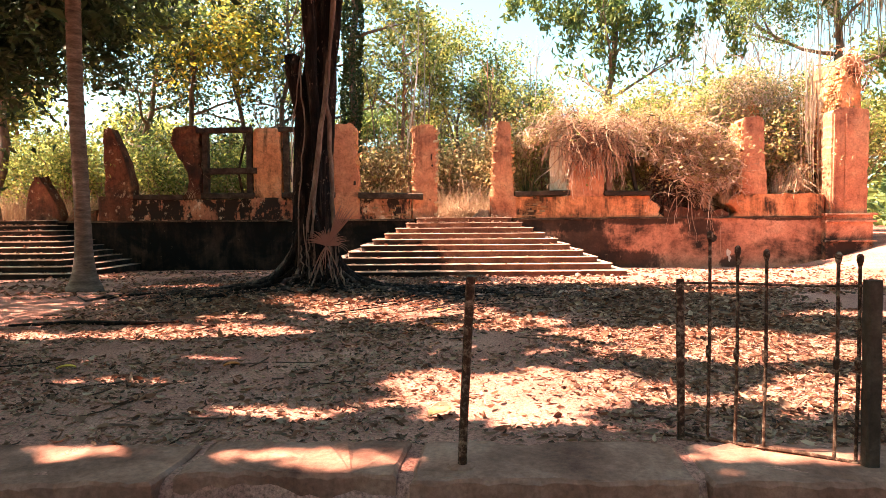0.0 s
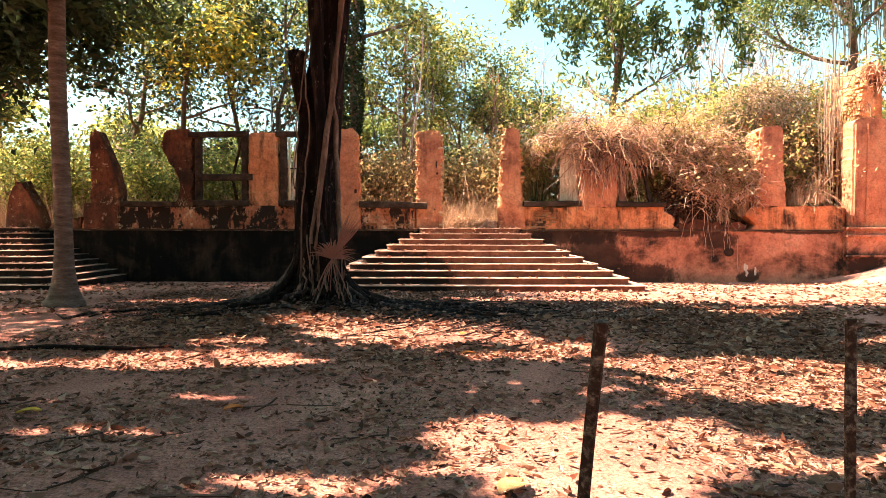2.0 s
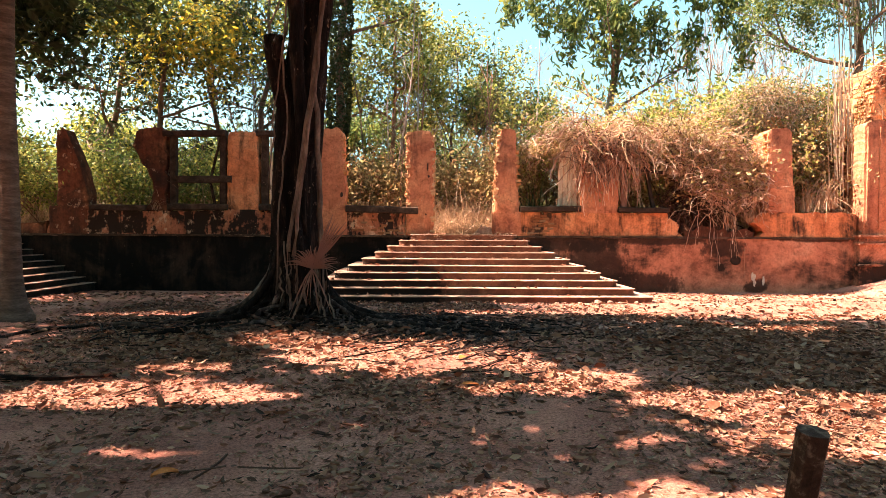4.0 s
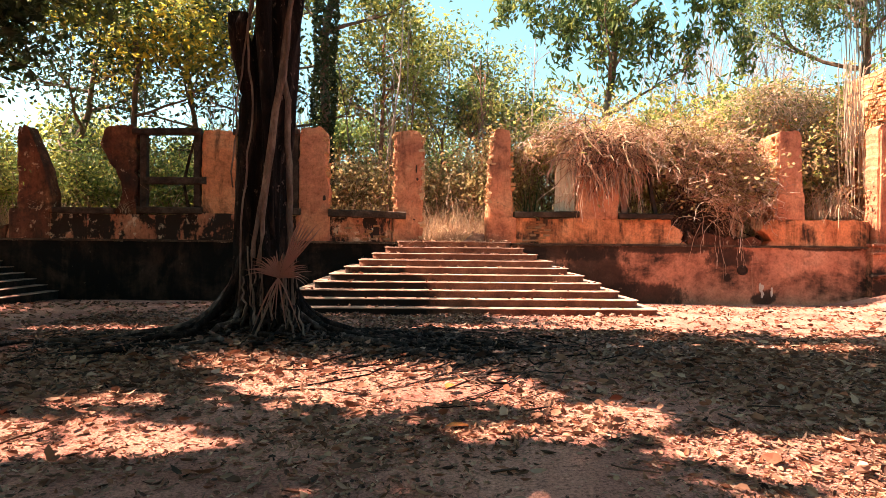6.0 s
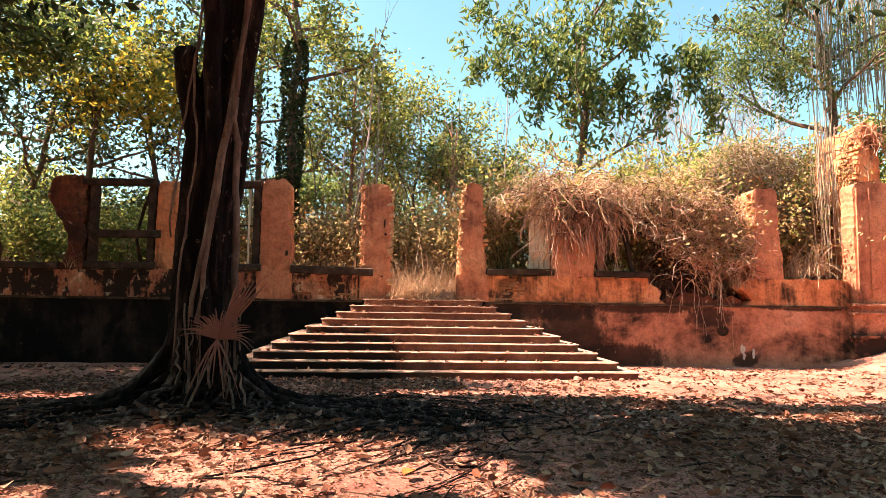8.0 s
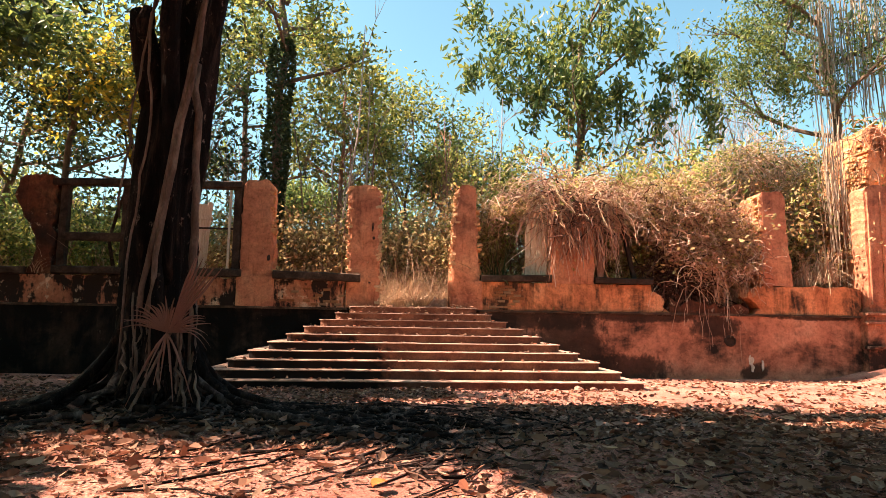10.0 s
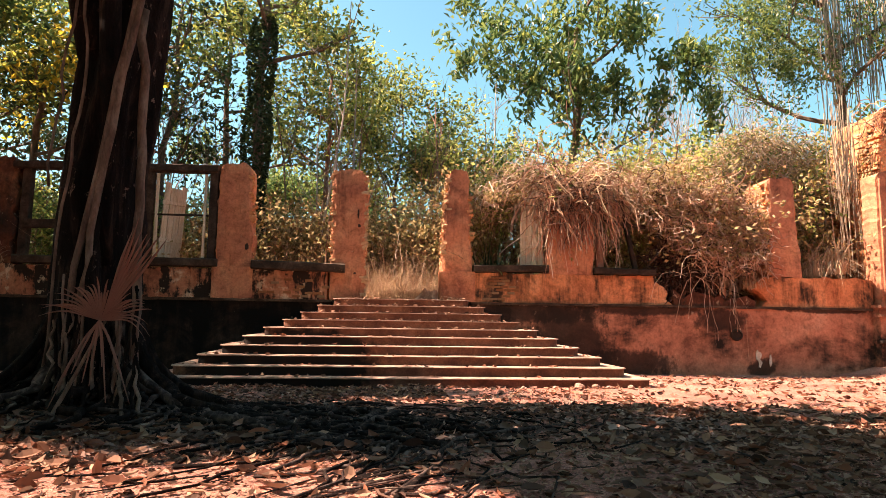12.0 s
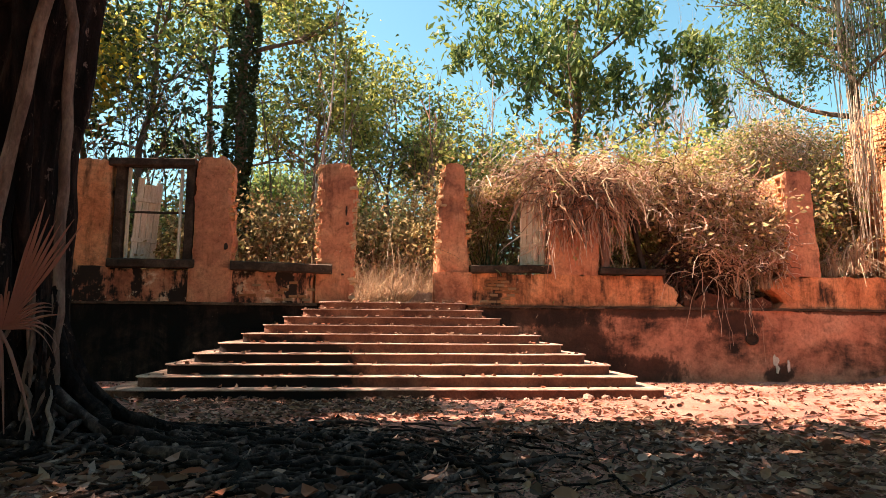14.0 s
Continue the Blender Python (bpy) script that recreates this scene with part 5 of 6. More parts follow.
# bare thin saplings among the brush
for i in range(34):
    x, y = random.uniform(-13, 13), random.uniform(26.5, 33)
    s = thing("bare_sapling", (x, y, 1.4), "thin bare sapling in the dry brush", "sapling", "saplings behind the wall")
    m, tips = Mesh(), []
    grow(m, (x, y, 1.35), (random.gauss(0, 0.15), 0, 1), random.uniform(2.0, 4.2), 0.035, 2, tips, 0.4, 0.3, 3, 5)
    tagged(part("stem", m, M_PINKBARK if i % 3 else M_LIMB, s), kind="stuff")

for i in range(46):
    x, y = random.uniform(-9, 4.5), random.uniform(27.5, 35)
    s = thing("thin_bare_tree", (x, y, 1.4), "tall thin bare tree with pinkish bark", "tree", "bare trees behind the wall")
    m, tips = Mesh(), []
    p, d, pts = Vector((x, y, 1.35)), Vector((random.gauss(0, 0.1), 0, 1)), []
    hgt = random.uniform(5, 10)
    for k in range(9):
        pts.append(p.copy())
        d = (d + Vector((random.gauss(0, 0.06), random.gauss(0, 0.04), 0))).normalized()
        p = p + d * hgt / 8
    m.tube(pts, [0.05 - 0.0045 * k for k in range(9)], 6, 0.06)
    part("trunk", m, (M_LIMB, M_PINKBARK, M_GREYBARK)[i % 3], s)
    for k in range(5):
        m = Mesh()
        grow(m, pts[3 + k], (random.gauss(0, 0.7), random.gauss(0, 0.5), 0.9), random.uniform(0.9, 2.0), 0.02, 1, tips, 0.5, 0.3, 3, 4)
        part("branch", m, (M_LIMB, M_PINKBARK, M_GREYBARK)[i % 3], s)

# far woods closing the distance
m = Mesh()
pts = []
for i in range(420):
    a = random.uniform(-1.25, 1.25)
    d = random.uniform(52, 95)
    h = random.uniform(3, 8)
    c = np.array((d * math.sin(a), d * math.cos(a), h * 0.5))
    pts.append(c + RNG.normal(0, 1, (90, 3)) * (2.6, 2.6, h * 0.3))
pts = np.vstack(pts)
leaves(m, pts[pts[:, 2] > 0.2], 1.0, 0.6)
tagged(part("far_woods", m, L_GREEN), "distant green woodland beyond the ruin", "woods", kind="stuff")
m = Mesh()
pts = []
for i in range(260):
    a = random.uniform(1.3, 5.0)
    d = random.uniform(16, 34)
    h = random.uniform(5, 15)
    c = np.array((d * math.sin(a), d * math.cos(a), h * 0.5))
    pts.append(c + RNG.normal(0, 1, (120, 3)) * (1.6, 1.6, h * 0.3))
pts = np.vstack(pts)
leaves(m, pts[pts[:, 2] > 0.2], 0.9, 0.6)
tagged(part("woods_behind_path", m, L_GREEN), "green woodland round the approach", "woods", kind="stuff")

# ---- dry brush behind the wall ----
def brush(n, xr, yr, h, name, mat, label, cat, width=0.02, lean=0.6):
    m = Mesh()
    x = RNG.uniform(*xr, n)
    y = RNG.uniform(*yr, n)
    blades(m, np.stack([x, y, np.full(n, 1.4)], 1), h, width, lean)
    return tagged(part(name, m, mat), label, cat, kind="stuff")


brush(16000, (-22, 16), (26.0, 33), 1.5, "dry_grass", L_STRAW, "tall dry straw-coloured grass behind the wall", "grass", 0.022)
brush(5000, (-22, 16), (26.2, 31), 2.4, "dry_stems", L_VINE, "tangled dry brown stems behind the wall", "undergrowth", 0.02, 0.8)
brush(1500, (-0.4, 1.7), (25.6, 28), 1.3, "doorway_grass", L_STRAW, "dry grass growing in the doorway", "grass", 0.016, 1.6)
brush(1300, (-0.35, 1.7), (25.55, 26.3), 0.85, "doorway_tussocks", L_STRAW, "sunlit straw tussocks in the doorway", "grass", 0.018, 1.9)
brush(500, (-0.4, 1.7), (25.6, 28), 1.7, "doorway_stems", L_VINE, "dry brown stems tangled in the doorway", "undergrowth", 0.014, 1.8)


def bush(c, r, n, mat, label, size=0.165):
    t = thing("dry_bush", (c[0], c[1], 1.4), label, "bush", "bushes behind the wall")
    tips = []
    for k in range(7):
        m = Mesh()
        grow(m, (c[0] + random.gauss(0, 0.2), c[1], 1.35), (random.gauss(0, 0.5), random.gauss(0, 0.4), 1), r[2] * 1.1, 0.03, 2, tips, 0.6, 0.1, 3, 4)
        part("stem", m, M_PINKBARK, t)
    tp = np.array(tips)
    k = max(1, n // len(tp))
    m = Mesh()
    leaves(m, np.repeat(tp, k, 0) + RNG.normal(0, 0.26, (len(tp) * k, 3)), size, size * 0.55)
    part("foliage", m, mat, t)


for i in range(62):
    x = -20 + i * 0.6 + random.uniform(-0.4, 0.4)
    y = random.uniform(26.8, 31.5)
    if -1.6 < x < 2.9:
        y = max(y, 29.2)
    elif -5.5 < x:
        y = min(y, 28.4)
    hi = 1.6 if x < 3 else 2.2
    bush((x, y), (1, 1, random.uniform(0.7, 1.3) * hi), 2300, (L_OLIVE, L_GREEN)[i % 2] if x < -5.5 else L_BRUSH if x < 3 else (L_BRUSH, L_OLIVE, L_BRUSH, L_BRUSH, L_BRUSH)[i % 5], "dense dry bush with rusty and yellow leaves" if x >= -5.5 and (x < 3 or i % 5 != 1) else "leafy yellow-green bush behind the wall")

# ---- the mass of dry vines over the wall ----
def hollow(x, z):
    """The gap under the slanting edge of the vines, beside the window."""
    return 6.9 < x < 9.3 and z < min(4.0, 3.9 - 0.85 * (x - 7.4)) + 0.2 * math.sin(x * 9)


def vine_mass(name, n, xr, top, label, mat, drop, ylim=(24.55, 26.6), w=0.010, spread=0.0, wild=1.0):
    m = Mesh()
    for i in range(n):
        x = random.uniform(*xr)
        z = top(x) + random.gauss(0, 0.3) - (random.random() ** 2) * spread * (0.25 if 6.0 < x < 7.6 or x < 4.5 else 1)
        y = random.uniform(max(25.2, ylim[0]), ylim[1])
        p = Vector((x, y, z))
        d = Vector((random.gauss(0, 0.6), random.uniform(-1, 0.2), random.uniform(-0.1, 0.7))) if wild > 0.3 else Vector((random.gauss(0, 0.06), random.gauss(0, 0.05), -1))
        pts = [p]
        ln = random.uniform(0.4, 1.0) * drop(x)
        k = 7
        for s in range(k):
            d = (d + Vector((random.gauss(0, 0.55 * wild), random.gauss(-0.06, 0.35 * wild), -0.24 - (0.5 if wild < 0.5 else 0) + random.gauss(0, 0.4 * wild)))).normalized()
            p = p + d * (ln / k)
            p.y = max(p.y, ylim[0] + 0.2 * random.random())
            if hollow(p.x, p.z) and mat is not L_DEADROOT:
                break
            pts.append(p.copy())
        if len(pts) > 2:
            ribbon(m, pts, random.uniform(0.5, 1.3) * w)
    return tagged(part(name, m, mat), label, "vines", kind="stuff")


def vine_top(x):
    return 4.75 + 0.35 * math.sin((x - 3) * 0.55) + 0.75 * noise.noise((x * 1.5, 2, 2)) + 0.35 * noise.noise((x * 4, 2, 7)) - (0.9 if x < 3.4 else 0) * (3.4 - x) - max(0, x - 10.6) * 1.5


def thicket_top(x):
    return 7.5 - 0.2 * (x - 12.8) ** 2 + 0.35 * noise.noise((x * 1.2, 5, 5))


vine_mass("dry_vines", 1900, (2.9, 10.9), vine_top, "tangled mass of dry straw-coloured vines over the wall", L_VINE, lambda x: 0.6 if x < 4.4 else 1.7 if x < 6.0 else 0.9 if x < 7.5 else 2.4, (24.55, 26.6), 0.010, 1.3)
vine_mass("dry_vines", 900, (3.0, 11.0), lambda x: vine_top(x) + 0.25, "brittle pale vine stems arching over the wall", L_STRAW, lambda x: 1.3, (24.7, 27.5), 0.009, 0.8)
vine_mass("hanging_vines", 260, (4.4, 6.6), lambda x: 4.95, "strands of dry vine hanging over the pillar", L_VINE, lambda x: 2.3, (24.6, 25.5), 0.010, 0.5, 0.45)
vine_mass("hanging_roots", 45, (9.0, 10.4), lambda x: 2.6, "dry roots hanging down the plinth through the gap", L_VINE, lambda x: 2.2, (24.5, 25.4), 0.007, 0.3, 0.4)
# roots coloured near-black to stand in for the shaded void under the vines
vine_mass("dead_roots", 300, (8.1, 9.4), lambda x: 3.5 - 0.75 * (x - 7.5), "tangle of dead roots coloured dark for the shade in the parapet gap", L_DEADROOT, lambda x: 2.0, (24.9, 25.9), 0.018, 0.5, 0.7)
vine_mass("grey_vines", 60, (13.95, 14.8), lambda x: 7.9 + random.uniform(-0.8, 0.7), "straight grey vines hanging beside the corner tower", L_GREYVINE, lambda x: 4.6, (25.5, 26.3), 0.012, 1.6, 0.06)
vine_mass("dry_thicket", 1700, (9.4, 14.3), lambda x: thicket_top(x) - 0.4, "thicket of dry twigs behind the parapet", L_TWIG, lambda x: 1.9, (26.2, 28.6), 0.012, 4.0)
vine_mass("hanging_creepers", 150, (16.8, 20.5), lambda x: 15.2, "grey creepers hanging from the tall tree", L_GREYVINE, lambda x: 5.5, (29.6, 30.6), 0.020, 2.5, 0.10)
vine_mass("tower_vines", 70, (15.1, 16.2), lambda x: 7.55, "dry creepers over the top of the tower", L_REDVINE, lambda x: 1.5, (24.9, 26.6), 0.014, 0.4, 0.7)


def strands(name, n, xr, zr, low, ln, mat, label, w=0.010, y=(24.5, 24.86), wave=0.3, sag=0.25):
    """Wavy strands that spring out and hang down in front of the wall."""
    m = Mesh()
    while n > 0:
        x, z = random.uniform(*xr), random.uniform(*zr)
        if z < low(x) or z > vine_top(x) + 0.35 + random.gauss(0, 0.22):
            continue
        n -= 1
        p, d = Vector((x, random.uniform(*y), z)), Vector((random.gauss(0, 0.8), random.gauss(-0.1, 0.25), random.uniform(-0.5, 0.9)))
        pts, le, pull = [p.copy()], ln * random.uniform(0.3, 1.15), sag * random.uniform(0.1, 1.3)
        for k in range(8):
            d = (d * 0.85 + Vector((random.gauss(0, wave), random.gauss(0, wave * 0.5), random.gauss(-pull, wave * 0.7)))).normalized()
            p = p + d * le / 8
            p.y = min(p.y, 24.87)
            pts.append(p.copy())
        ribbon(m, pts, w * random.uniform(0.5, 1.3))
    tagged(part(name, m, mat), label, "vines", kind="stuff")


def cascade_low(x):
    return max(2.5, 3.9 - 0.92 * (x - 7.5)) + 0.25


strands("hanging_vines", 200, (4.2, 6.9), (3.7, 6.0), lambda x: 3.7 + 0.7 * abs(x - 5.2), 1.7, L_REDVINE, "reddish curtain of dry vine over the pillar", 0.011, (24.5, 24.86), 0.2, 0.3)
strands("hanging_vines", 80, (4.3, 6.6), (4.3, 5.3), lambda x: 4.3, 1.4, L_STRAW, "pale vine strands draped over the wall", 0.010)
strands("vine_cascade", 460, (7.3, 11.0), (2.7, 6.0), cascade_low, 0.9, L_PALEVINE, "pale dry vines tumbling down over the broken parapet", 0.010, (24.45, 24.86), 0.5, 0.14)
strands("vine_cascade", 420, (7.3, 11.1), (2.7, 6.0), cascade_low, 0.9, L_REDVINE, "reddish dry vines tumbling down over the broken parapet", 0.010, (24.45, 24.86), 0.5, 0.14)
m = Mesh()
for i in range(420):
    x, y = random.uniform(3.2, 11.2), random.uniform(24.9, 26.6)
    p, d = Vector((x, y, vine_top(x) + random.uniform(-0.2, 0.25))), Vector((random.gauss(0, 0.7), random.gauss(0, 0.4), random.uniform(0.5, 1.2))).normalized()
    pts, le = [p.copy()], random.uniform(0.5, 1.3)
    for k in range(7):
        d = (d + Vector((random.gauss(0, 0.14), random.gauss(0, 0.1), -0.2 - 0.05 * k))).normalized()
        p = p + d * le / 7
        pts.append(p.copy())
    ribbon(m, pts, random.uniform(0.005, 0.011))
tagged(part("arching_wisps", m, L_PALEVINE), "pale dry wisps arching up out of the vines", "vines", kind="stuff")
# dark stems give the vines depth: shade between strands, put into colour
strands("vine_cascade", 260, (7.4, 11.0), (2.6, 5.6), cascade_low, 0.8, L_DEADROOT, "dead stems coloured dark as shade inside the tumbling vines", 0.013, (24.6, 24.86), 0.5, 0.1)
strands("hanging_vines", 120, (4.3, 6.7), (3.9, 5.2), lambda x: 3.9, 1.2, L_DEADROOT, "dead stems coloured dark as shade in the curtain of vine", 0.012, (24.6, 24.86), 0.35, 0.2)
strands("hanging_roots", 26, (8.6, 9.9), (2.2, 2.9), lambda x: 2.1, 1.6, L_PALEVINE, "straight dry roots hanging over the plinth", 0.007, (24.5, 24.75), 0.16, 0.4)
m = Mesh()
n = 7000
x = RNG.uniform(7.4, 11.0, n)
z = RNG.uniform(2.7, 5.8, n)
keep = (z > np.array([cascade_low(v) for v in x]) + 0.1) & (z < np.array([vine_top(v) for v in x]) + RNG.normal(0.3, 0.25, n))
leaves(m, np.stack([x, RNG.uniform(24.4, 24.86, n), z], 1)[keep], 0.12, 0.05, 0.8)
tagged(part("cascade_leaves", m, L_BRUSH), "withered leaves hanging among the tumbling vines", "leaves", kind="stuff")
m = Mesh()
n = 26000
x = RNG.uniform(2.8, 11.0, n)
y = RNG.uniform(24.9, 27.2, n)
tz = np.array([vine_top(v) for v in x])
z = tz - np.abs(RNG.normal(0, 0.9, n)) + RNG.normal(0, 0.15, n)
keep = (z > 2.3) & ~((x < 4.6) & (z < 4.4)) & ~((x < 8.0) & (z < 3.3)) & ~((x > 6.1) & (x < 7.5) & (z < 4.0)) & ~np.array([hollow(a, c) for a, c in zip(x, z)])
leaves(m, np.stack([x, y, z], 1)[keep], 0.105, 0.05)
tagged(part("vine_leaves", m, L_BRUSH), "withered leaves caught in the vines", "leaves", kind="stuff")
m = Mesh()
n = 12000
x = RNG.uniform(9.4, 14.5, n)
tz = np.array([thicket_top(v) for v in x])
leaves(m, np.stack([x, RNG.uniform(26.2, 29, n), 1.6 + (tz - 1.6) * RNG.random(n) ** 0.6 + RNG.normal(0, 0.12, n)], 1), 0.12, 0.055)
tagged(part("thicket_shoots", m, L_GREEN), "green leaves of creepers in the dry thicket", "leaves", kind="stuff")
m = Mesh()
x = RNG.uniform(9.4, 14.5, n)
tz = np.array([thicket_top(v) for v in x])
leaves(m, np.stack([x, RNG.uniform(26.2, 29, n), 1.6 + (tz - 1.6) * RNG.random(n) ** 0.6 + RNG.normal(0, 0.12, n)], 1), 0.12, 0.055)
tagged(part("thicket_leaves", m, L_BRUSH), "withered leaves in the dry thicket", "leaves", kind="stuff")
m = Mesh()
n = 9000
x = RNG.uniform(3.0, 10.8, n)
leaves(m, np.stack([x, RNG.uniform(25.4, 27.5, n), np.array([vine_top(v) for v in x]) + RNG.normal(0.0, 0.42, n)], 1), 0.15, 0.065)
tagged(part("vine_shoots", m, L_OLIVE), "fresh yellow-green leaves on the vines", "leaves", kind="stuff")


def tuft(c, n, h, label, w=0.03, droop=0.35, lean=1.3):
    m = Mesh()
    blades(m, np.array(c) + RNG.normal(0, 0.12, (n, 3)) * (1, 1, 0.2), h, w, lean, 6, droop)
    tagged(part("grass_tuft", m, L_STRAW), label, "grass", "grass tufts on the wall")


tuft((13.4, 25.1, 2.6), 240, 1.25, "drooping straw-coloured grass tuft on the parapet", 0.03, 1.3, 0.75)
tuft((12.8, 25.3, 2.5), 130, 1.0, "drooping straw-coloured grass tuft on the parapet", 0.026, 1.2, 0.75)
tuft((10.7, 25.0, 2.1), 120, 0.8, "dry grass tuft in the broken parapet", 0.018, 1.2, 0.7)
m = Mesh()
blades(m, np.array((3.25, 25.9, 1.5)) + RNG.normal(0, 0.14, (130, 3)) * (1, 1, 0.2), 2.0, 0.07, 0.9, 5, 0.5)
tagged(part("yucca_clump", m, L_DARK), "dark green spiky plant in the window opening", "plant")
tuft((0.6, 25.6, 1.5), 90, 1.0, "dry grass clump in the doorway")
tuft((-9.9, 24.95, 2.4), 30, 0.8, "dry grass hanging from the parapet", 0.02)
tuft((9.8, 25.0, 1.9), 26, 1.0, "dry grass hanging in the wall gap", 0.02)


# ---- leaf litter ----
def litter_density(x, y):
    d = 0.22 + 0.75 * math.exp(-(((x + 2.4) / 3.2) ** 2 + ((y - 12.4) / 1.9) ** 2)) + 0.5 * hump(x, 1.5, 4) + 0.35 * noise.noise((x * 0.7, y * 0.7, 1))
    if ((x + 1.0) / 1.9) ** 2 + ((y - 11.3) / 0.9) ** 2 < 1:
        d *= 0.35
    if y > 16.6 and x > 1.2:
        d *= 0.3
    return d


def litter(n, xr, yr, length, width, name, mat, label, lift):
    pts = []
    while len(pts) < n:
        x, y = random.uniform(*xr), random.uniform(*yr)
        if random.random() < litter_density(x, y):
            pts.append((x, y, ground_z(x, y) + 0.045 * noise.noise((x * 0.6, y * 0.6, 0)) + 0.018 * noise.noise((x * 2.3, y * 2.3, 4)) + lift * random.random()))
    m = Mesh()
    if length > 0.06 and name != "brown_leaf_litter":
        pts = np.array(pts)
        # leaves in this ellipse get a darker mix: the fig's shade put into colour
        damp = ((pts[:, 0] + 0.3) / 4.8) ** 2 + ((pts[:, 1] - 14.0) / 1.6) ** 2 < 1 + 0.3 * np.sin(pts[:, 0] * 2.7)
        if damp.any():
            d = Mesh()
            broad_leaves(d, pts[damp], length, width)
            tagged(part("damp_" + name, d, L_DARKLITTER), "dead leaves round the fig roots, coloured darker for shade", "leaves", kind="stuff")
        broad_leaves(m, pts[~damp], length, width)
    elif length > 0.06:
        broad_leaves(m, np.array(pts), length, width)
    else:
        leaves(m, np.array(pts), length, width, 0, 0.3, True)
    tagged(part(name, m, mat), label, "leaves", kind="stuff")


litter(14000, (-6.5, 7), (4.5, 9.5), 0.085, 0.03, "small_leaf_litter", L_LITTER, "small curled brown leaves and straw on the earth", 0.02)
litter(3000, (-6.5, 7), (4.5, 9.5), 0.13, 0.045, "leaf_litter", L_LITTER, "curled brown dead leaves scattered on the earth", 0.025)
litter(11500, (-6.5, 7), (9.2, 15), 0.105, 0.04, "leaf_litter", L_LITTER, "curled brown dead leaves scattered on the earth", 0.025)
litter(6500, (-13, 14), (13, 24), 0.15, 0.065, "leaf_litter", L_LITTER, "dead leaves drifted across the clearing", 0.03)
litter(6500, (-8, 3.2), (14.4, 20.3), 0.12, 0.045, "drifted_leaf_litter", L_DARKLITTER, "dark dead leaves drifted between the fig and the stairs", 0.03)
litter(1500, (-8, 4.5), (14.8, 20.4), 0.14, 0.055, "leaf_litter", L_LITTER, "brown dead leaves drifted in front of the stairs", 0.04)
litter(95000, (-6, 6.5), (4.55, 14.5), 0.045, 0.016, "leaf_chaff", L_CHAFF, "crumbled leaf fragments and straw on the earth", 0.012)
litter(1500, (-4.5, 5), (2.0, 3.8), 0.1, 0.045, "leaf_litter", L_LITTER, "dead leaves below the kerb", 0.02)
litter(700, (-4.5, 5.5), (9.4, 13.2), 0.155, 0.075, "brown_leaf_litter", L_LITTER, "large reddish-brown curled leaves between the roots", 0.07)
litter(700, (-5.5, 6), (8.2, 14.5), 0.165, 0.07, "large_leaf_litter", L_LITTER, "large curled brown leaves round the fig roots", 0.05)
m = Mesh()
for i in range(190):
    x, y, a = random.uniform(-7, 7), random.uniform(4.6, 17), random.uniform(0, math.pi)
    ln = random.uniform(0.12, 0.5)
    ribbon(m, [(x + math.cos(a) * ln * t + random.gauss(0, 0.015), y + math.sin(a) * ln * t + random.gauss(0, 0.015), ground_z(x, y) + 0.035) for t in (0, 0.35, 0.7, 1)], random.uniform(0.004, 0.011))
tagged(part("fallen_twigs", m, L_DEADROOT), "dry twigs scattered on the earth", "twigs", kind="stuff")
# leaves lying on the treads
pts = []
for i in range(10):
    for _ in range(30):
        h = 1.8 + 0.36 * i
        pts.append((0.63 + random.uniform(-h, h) * 0.97, 24.42 - 0.47 * i + random.uniform(0.02, 0.42), 1.615 - 0.187 * i))
        pts.append((-17.0 + random.uniform(0, 1.9 + 0.35 * i), 24.42 - 0.47 * i + random.uniform(0.02, 0.42), 1.615 - 0.187 * i))
m = Mesh()
broad_leaves(m, np.array(pts), 0.12, 0.07)
tagged(part("stair_leaves", m, L_LITTER), "pale dry leaves lying on the treads", "leaves", kind="stuff")


def big_leaf(x, y, ln, w, rot, mat, label):
    m = Mesh()
    c, s = math.cos(rot), math.sin(rot)
    vs = []
    for k in range(7):
        t = k / 6
        hw = w * 0.5 * math.sin(math.pi * (t * 0.92 + 0.04)) ** 0.8
        for q in (-1, 0, 1):
            px, py = (t - 0.5) * ln, q * hw
            vs.append((x + px * c - py * s, y + px * s + py * c, ground_z(x, y) + 0.03 + abs(q) * 0.018 + 0.02 * math.sin(t * 3)))
    m.add(vs, [(k * 3 + j, k * 3 + j + 1, k * 3 + j + 4, k * 3 + j + 3) for k in range(6) for j in (0, 1)])
    tagged(part("fallen_leaf", m, mat), label, "leaf", "large fallen leaves")


big_leaf(-3.95, 6.8, 0.19, 0.09, 0.3, M_LEAFY, "bright yellow fallen leaf on the earth")
big_leaf(-2.22, 6.9, 0.17, 0.11, 0.5, M_LEAFO, "orange fallen leaf on the earth")
big_leaf(0.05, 5.2, 0.26, 0.17, 0.8, M_LEAFT, "large pale tan fallen leaf")
big_leaf(-0.05, 10.9, 0.18, 0.12, 1.0, M_LEAFO, "orange fallen leaf near the fig roots")
big_leaf(-0.06, 9.4, 0.2, 0.13, 0.2, M_LEAFO, "reddish fallen leaf on the earth")
m = Mesh()
m.tube([(-6.5, 9.6, 0.03), (-5.6, 9.75, 0.05), (-4.6, 9.7, 0.04), (-4.0, 9.85, 0.04)], [0.02, 0.035, 0.03, 0.012], 7, 0.1)
tagged(part("fallen_branch", m, M_BARK), "dark fallen branch lying on the earth", "branch")


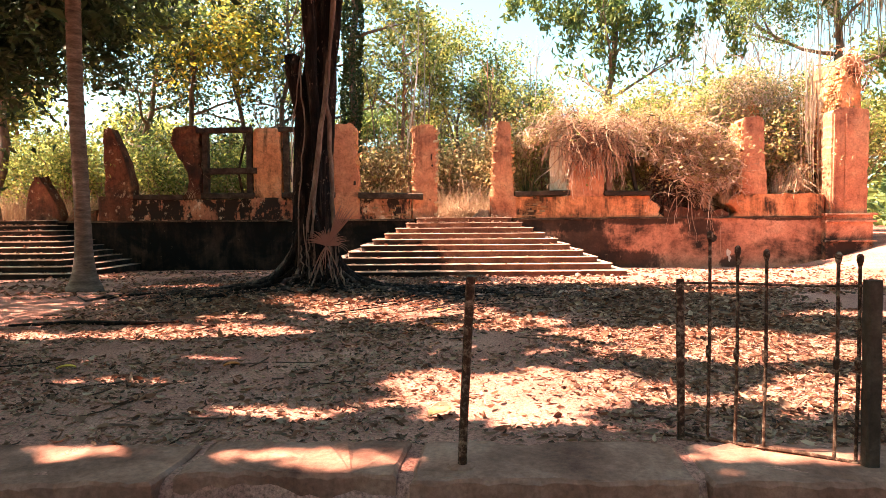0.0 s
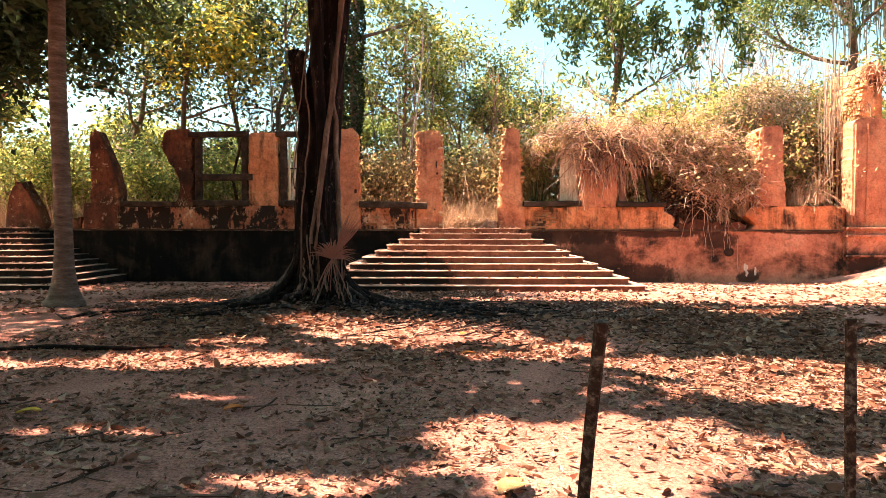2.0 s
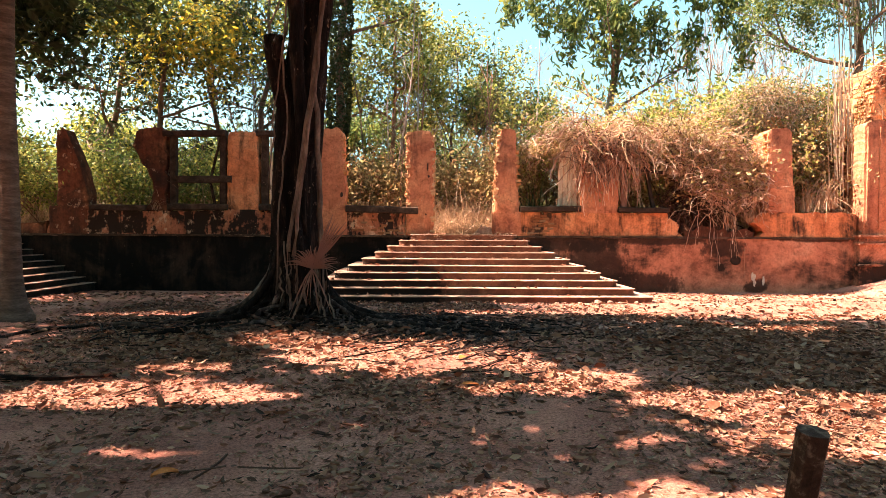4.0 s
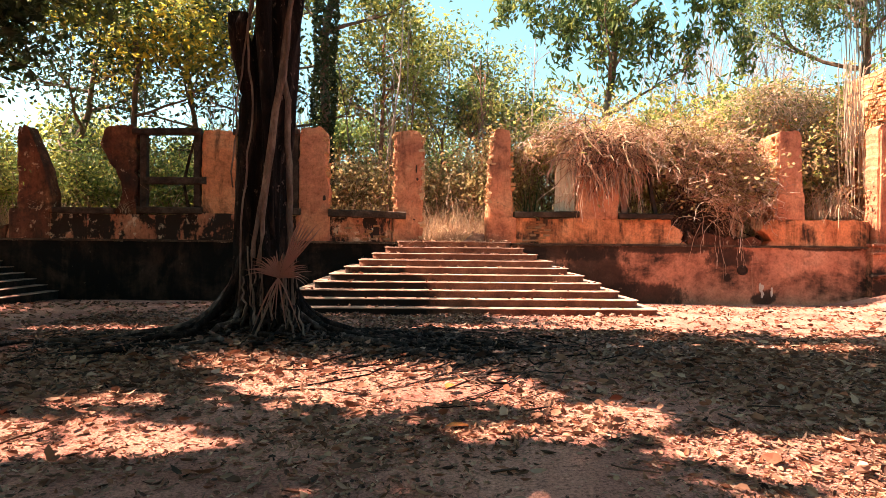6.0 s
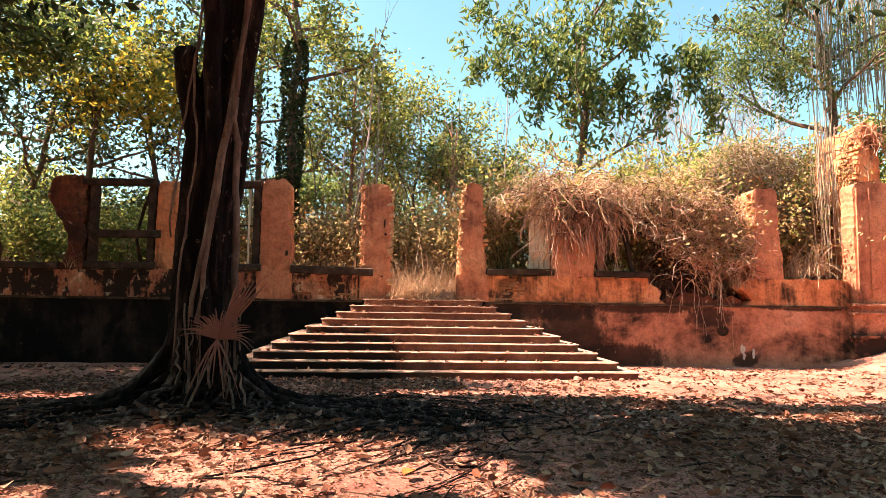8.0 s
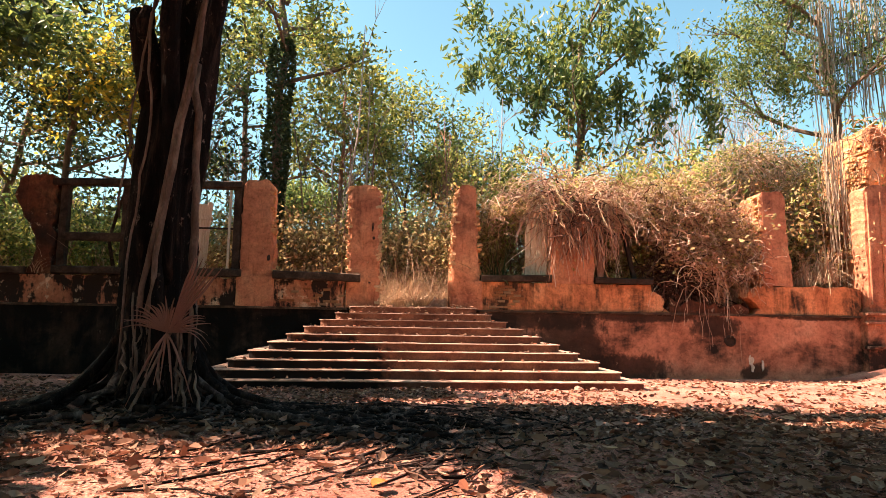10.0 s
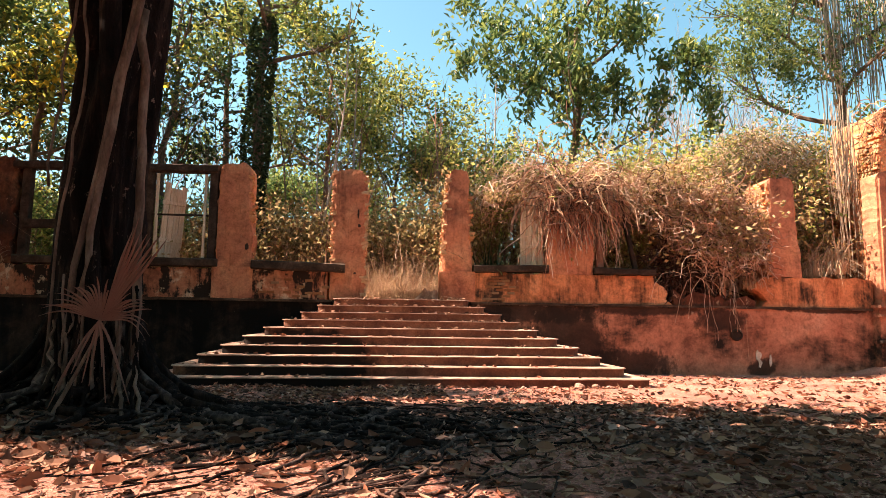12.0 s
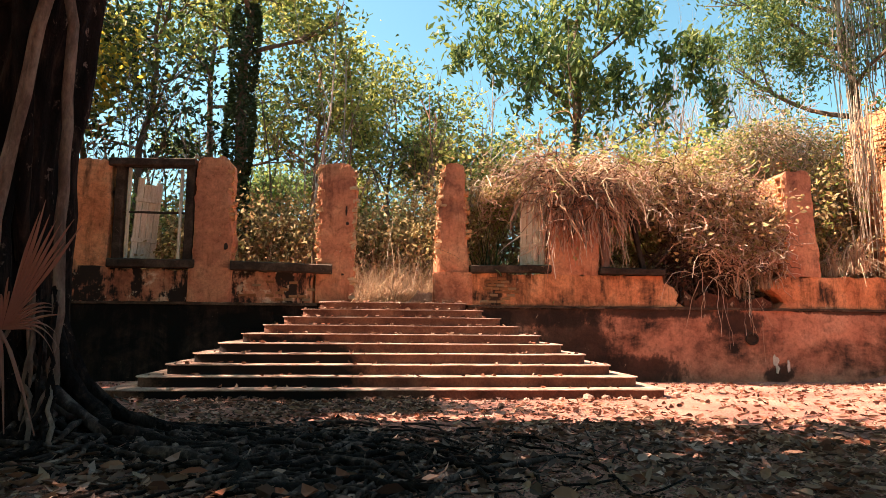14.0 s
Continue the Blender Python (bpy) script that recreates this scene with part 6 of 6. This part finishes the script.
# ---- bricks laid bare on the pillars ----
def brick_mesh(w, h, d, mat=M_BRICK):
    m = Mesh()
    m.bar((-w / 2, 0, 0), (w / 2, 0, 0), h, d, 0.004, 1)
    me = bpy.data.meshes.new("brick")
    me.from_pydata(m.v, [], m.f)
    me.materials.append(mat)
    return me


def lay(parent, me, at, turn=0.0):
    b = new("brick", me)
    b.parent = parent
    b.matrix_parent_inverse = Matrix.Translation(-parent.location)
    b.location = at
    b.rotation_euler = (random.gauss(0, 0.02), random.gauss(0, 0.02), turn + random.gauss(0, 0.03))


B1 = brick_mesh(0.205, 0.072, 0.1)
B2 = brick_mesh(0.205, 0.074, 0.1, M_BRICKD)
for p, x, z0, z1, ya, yb, inset in ((p_h, 11.21, 2.6, 5.25, 24.98, 25.95, 0.05), (p_f, 1.72, 2.5, 5.0, 25.0, 25.45, 0.1)):
    rows = int((z1 - z0) / 0.08)
    for r in range(rows):
        z = z0 + r * 0.08
        y = ya + (0.1 if r % 2 else 0.0)
        while y < yb:
            if random.random() < 0.85:
                t = (z - 2.4) / 2.9
                lay(p, B1, (x + (0.16 * t * t + 0.05 if p is p_f else 0.088) + random.uniform(-0.012, 0.012), y + 0.1, z), math.pi / 2)
            y += 0.215
for r in range(50):
    z = 3.0 + r * 0.085
    y = 25.45 + (0.1 if r % 2 else 0)
    while y < 27.3:
        if random.random() < 0.7:
            lay(tall, B1, (14.94 + 0.42 * ((z - 1.4) / 6.35) ** 2 + random.uniform(-0.03, 0.02), y, z), math.pi / 2)
        y += 0.215
par3 = bpy.data.objects["wall_parapet_3"]
for r in range(8):
    x = 2.85 + (0.11 if r % 2 else 0) + 0.02 * r
    while x < 3.75 - 0.03 * r * (r % 3):
        if random.random() < 0.5:
            lay(par3, B2, (x + 0.1, 24.952 + random.uniform(-0.008, 0.008), 1.66 + r * 0.085))
        x += 0.22
par2 = bpy.data.objects["wall_parapet_2"]
for x0, x1, z0, z1 in ((-3.2, -2.35, 1.75, 2.2), (-2.3, -1.5, 1.65, 2.25)):
    for r in range(int((z1 - z0) / 0.085)):
        x = x0 + (0.11 if r % 2 else 0)
        while x < x1:
            if random.random() < 0.3:
                lay(par2, B2, (x + 0.1, 24.955 + random.uniform(-0.008, 0.008), z0 + r * 0.085))
            x += 0.22
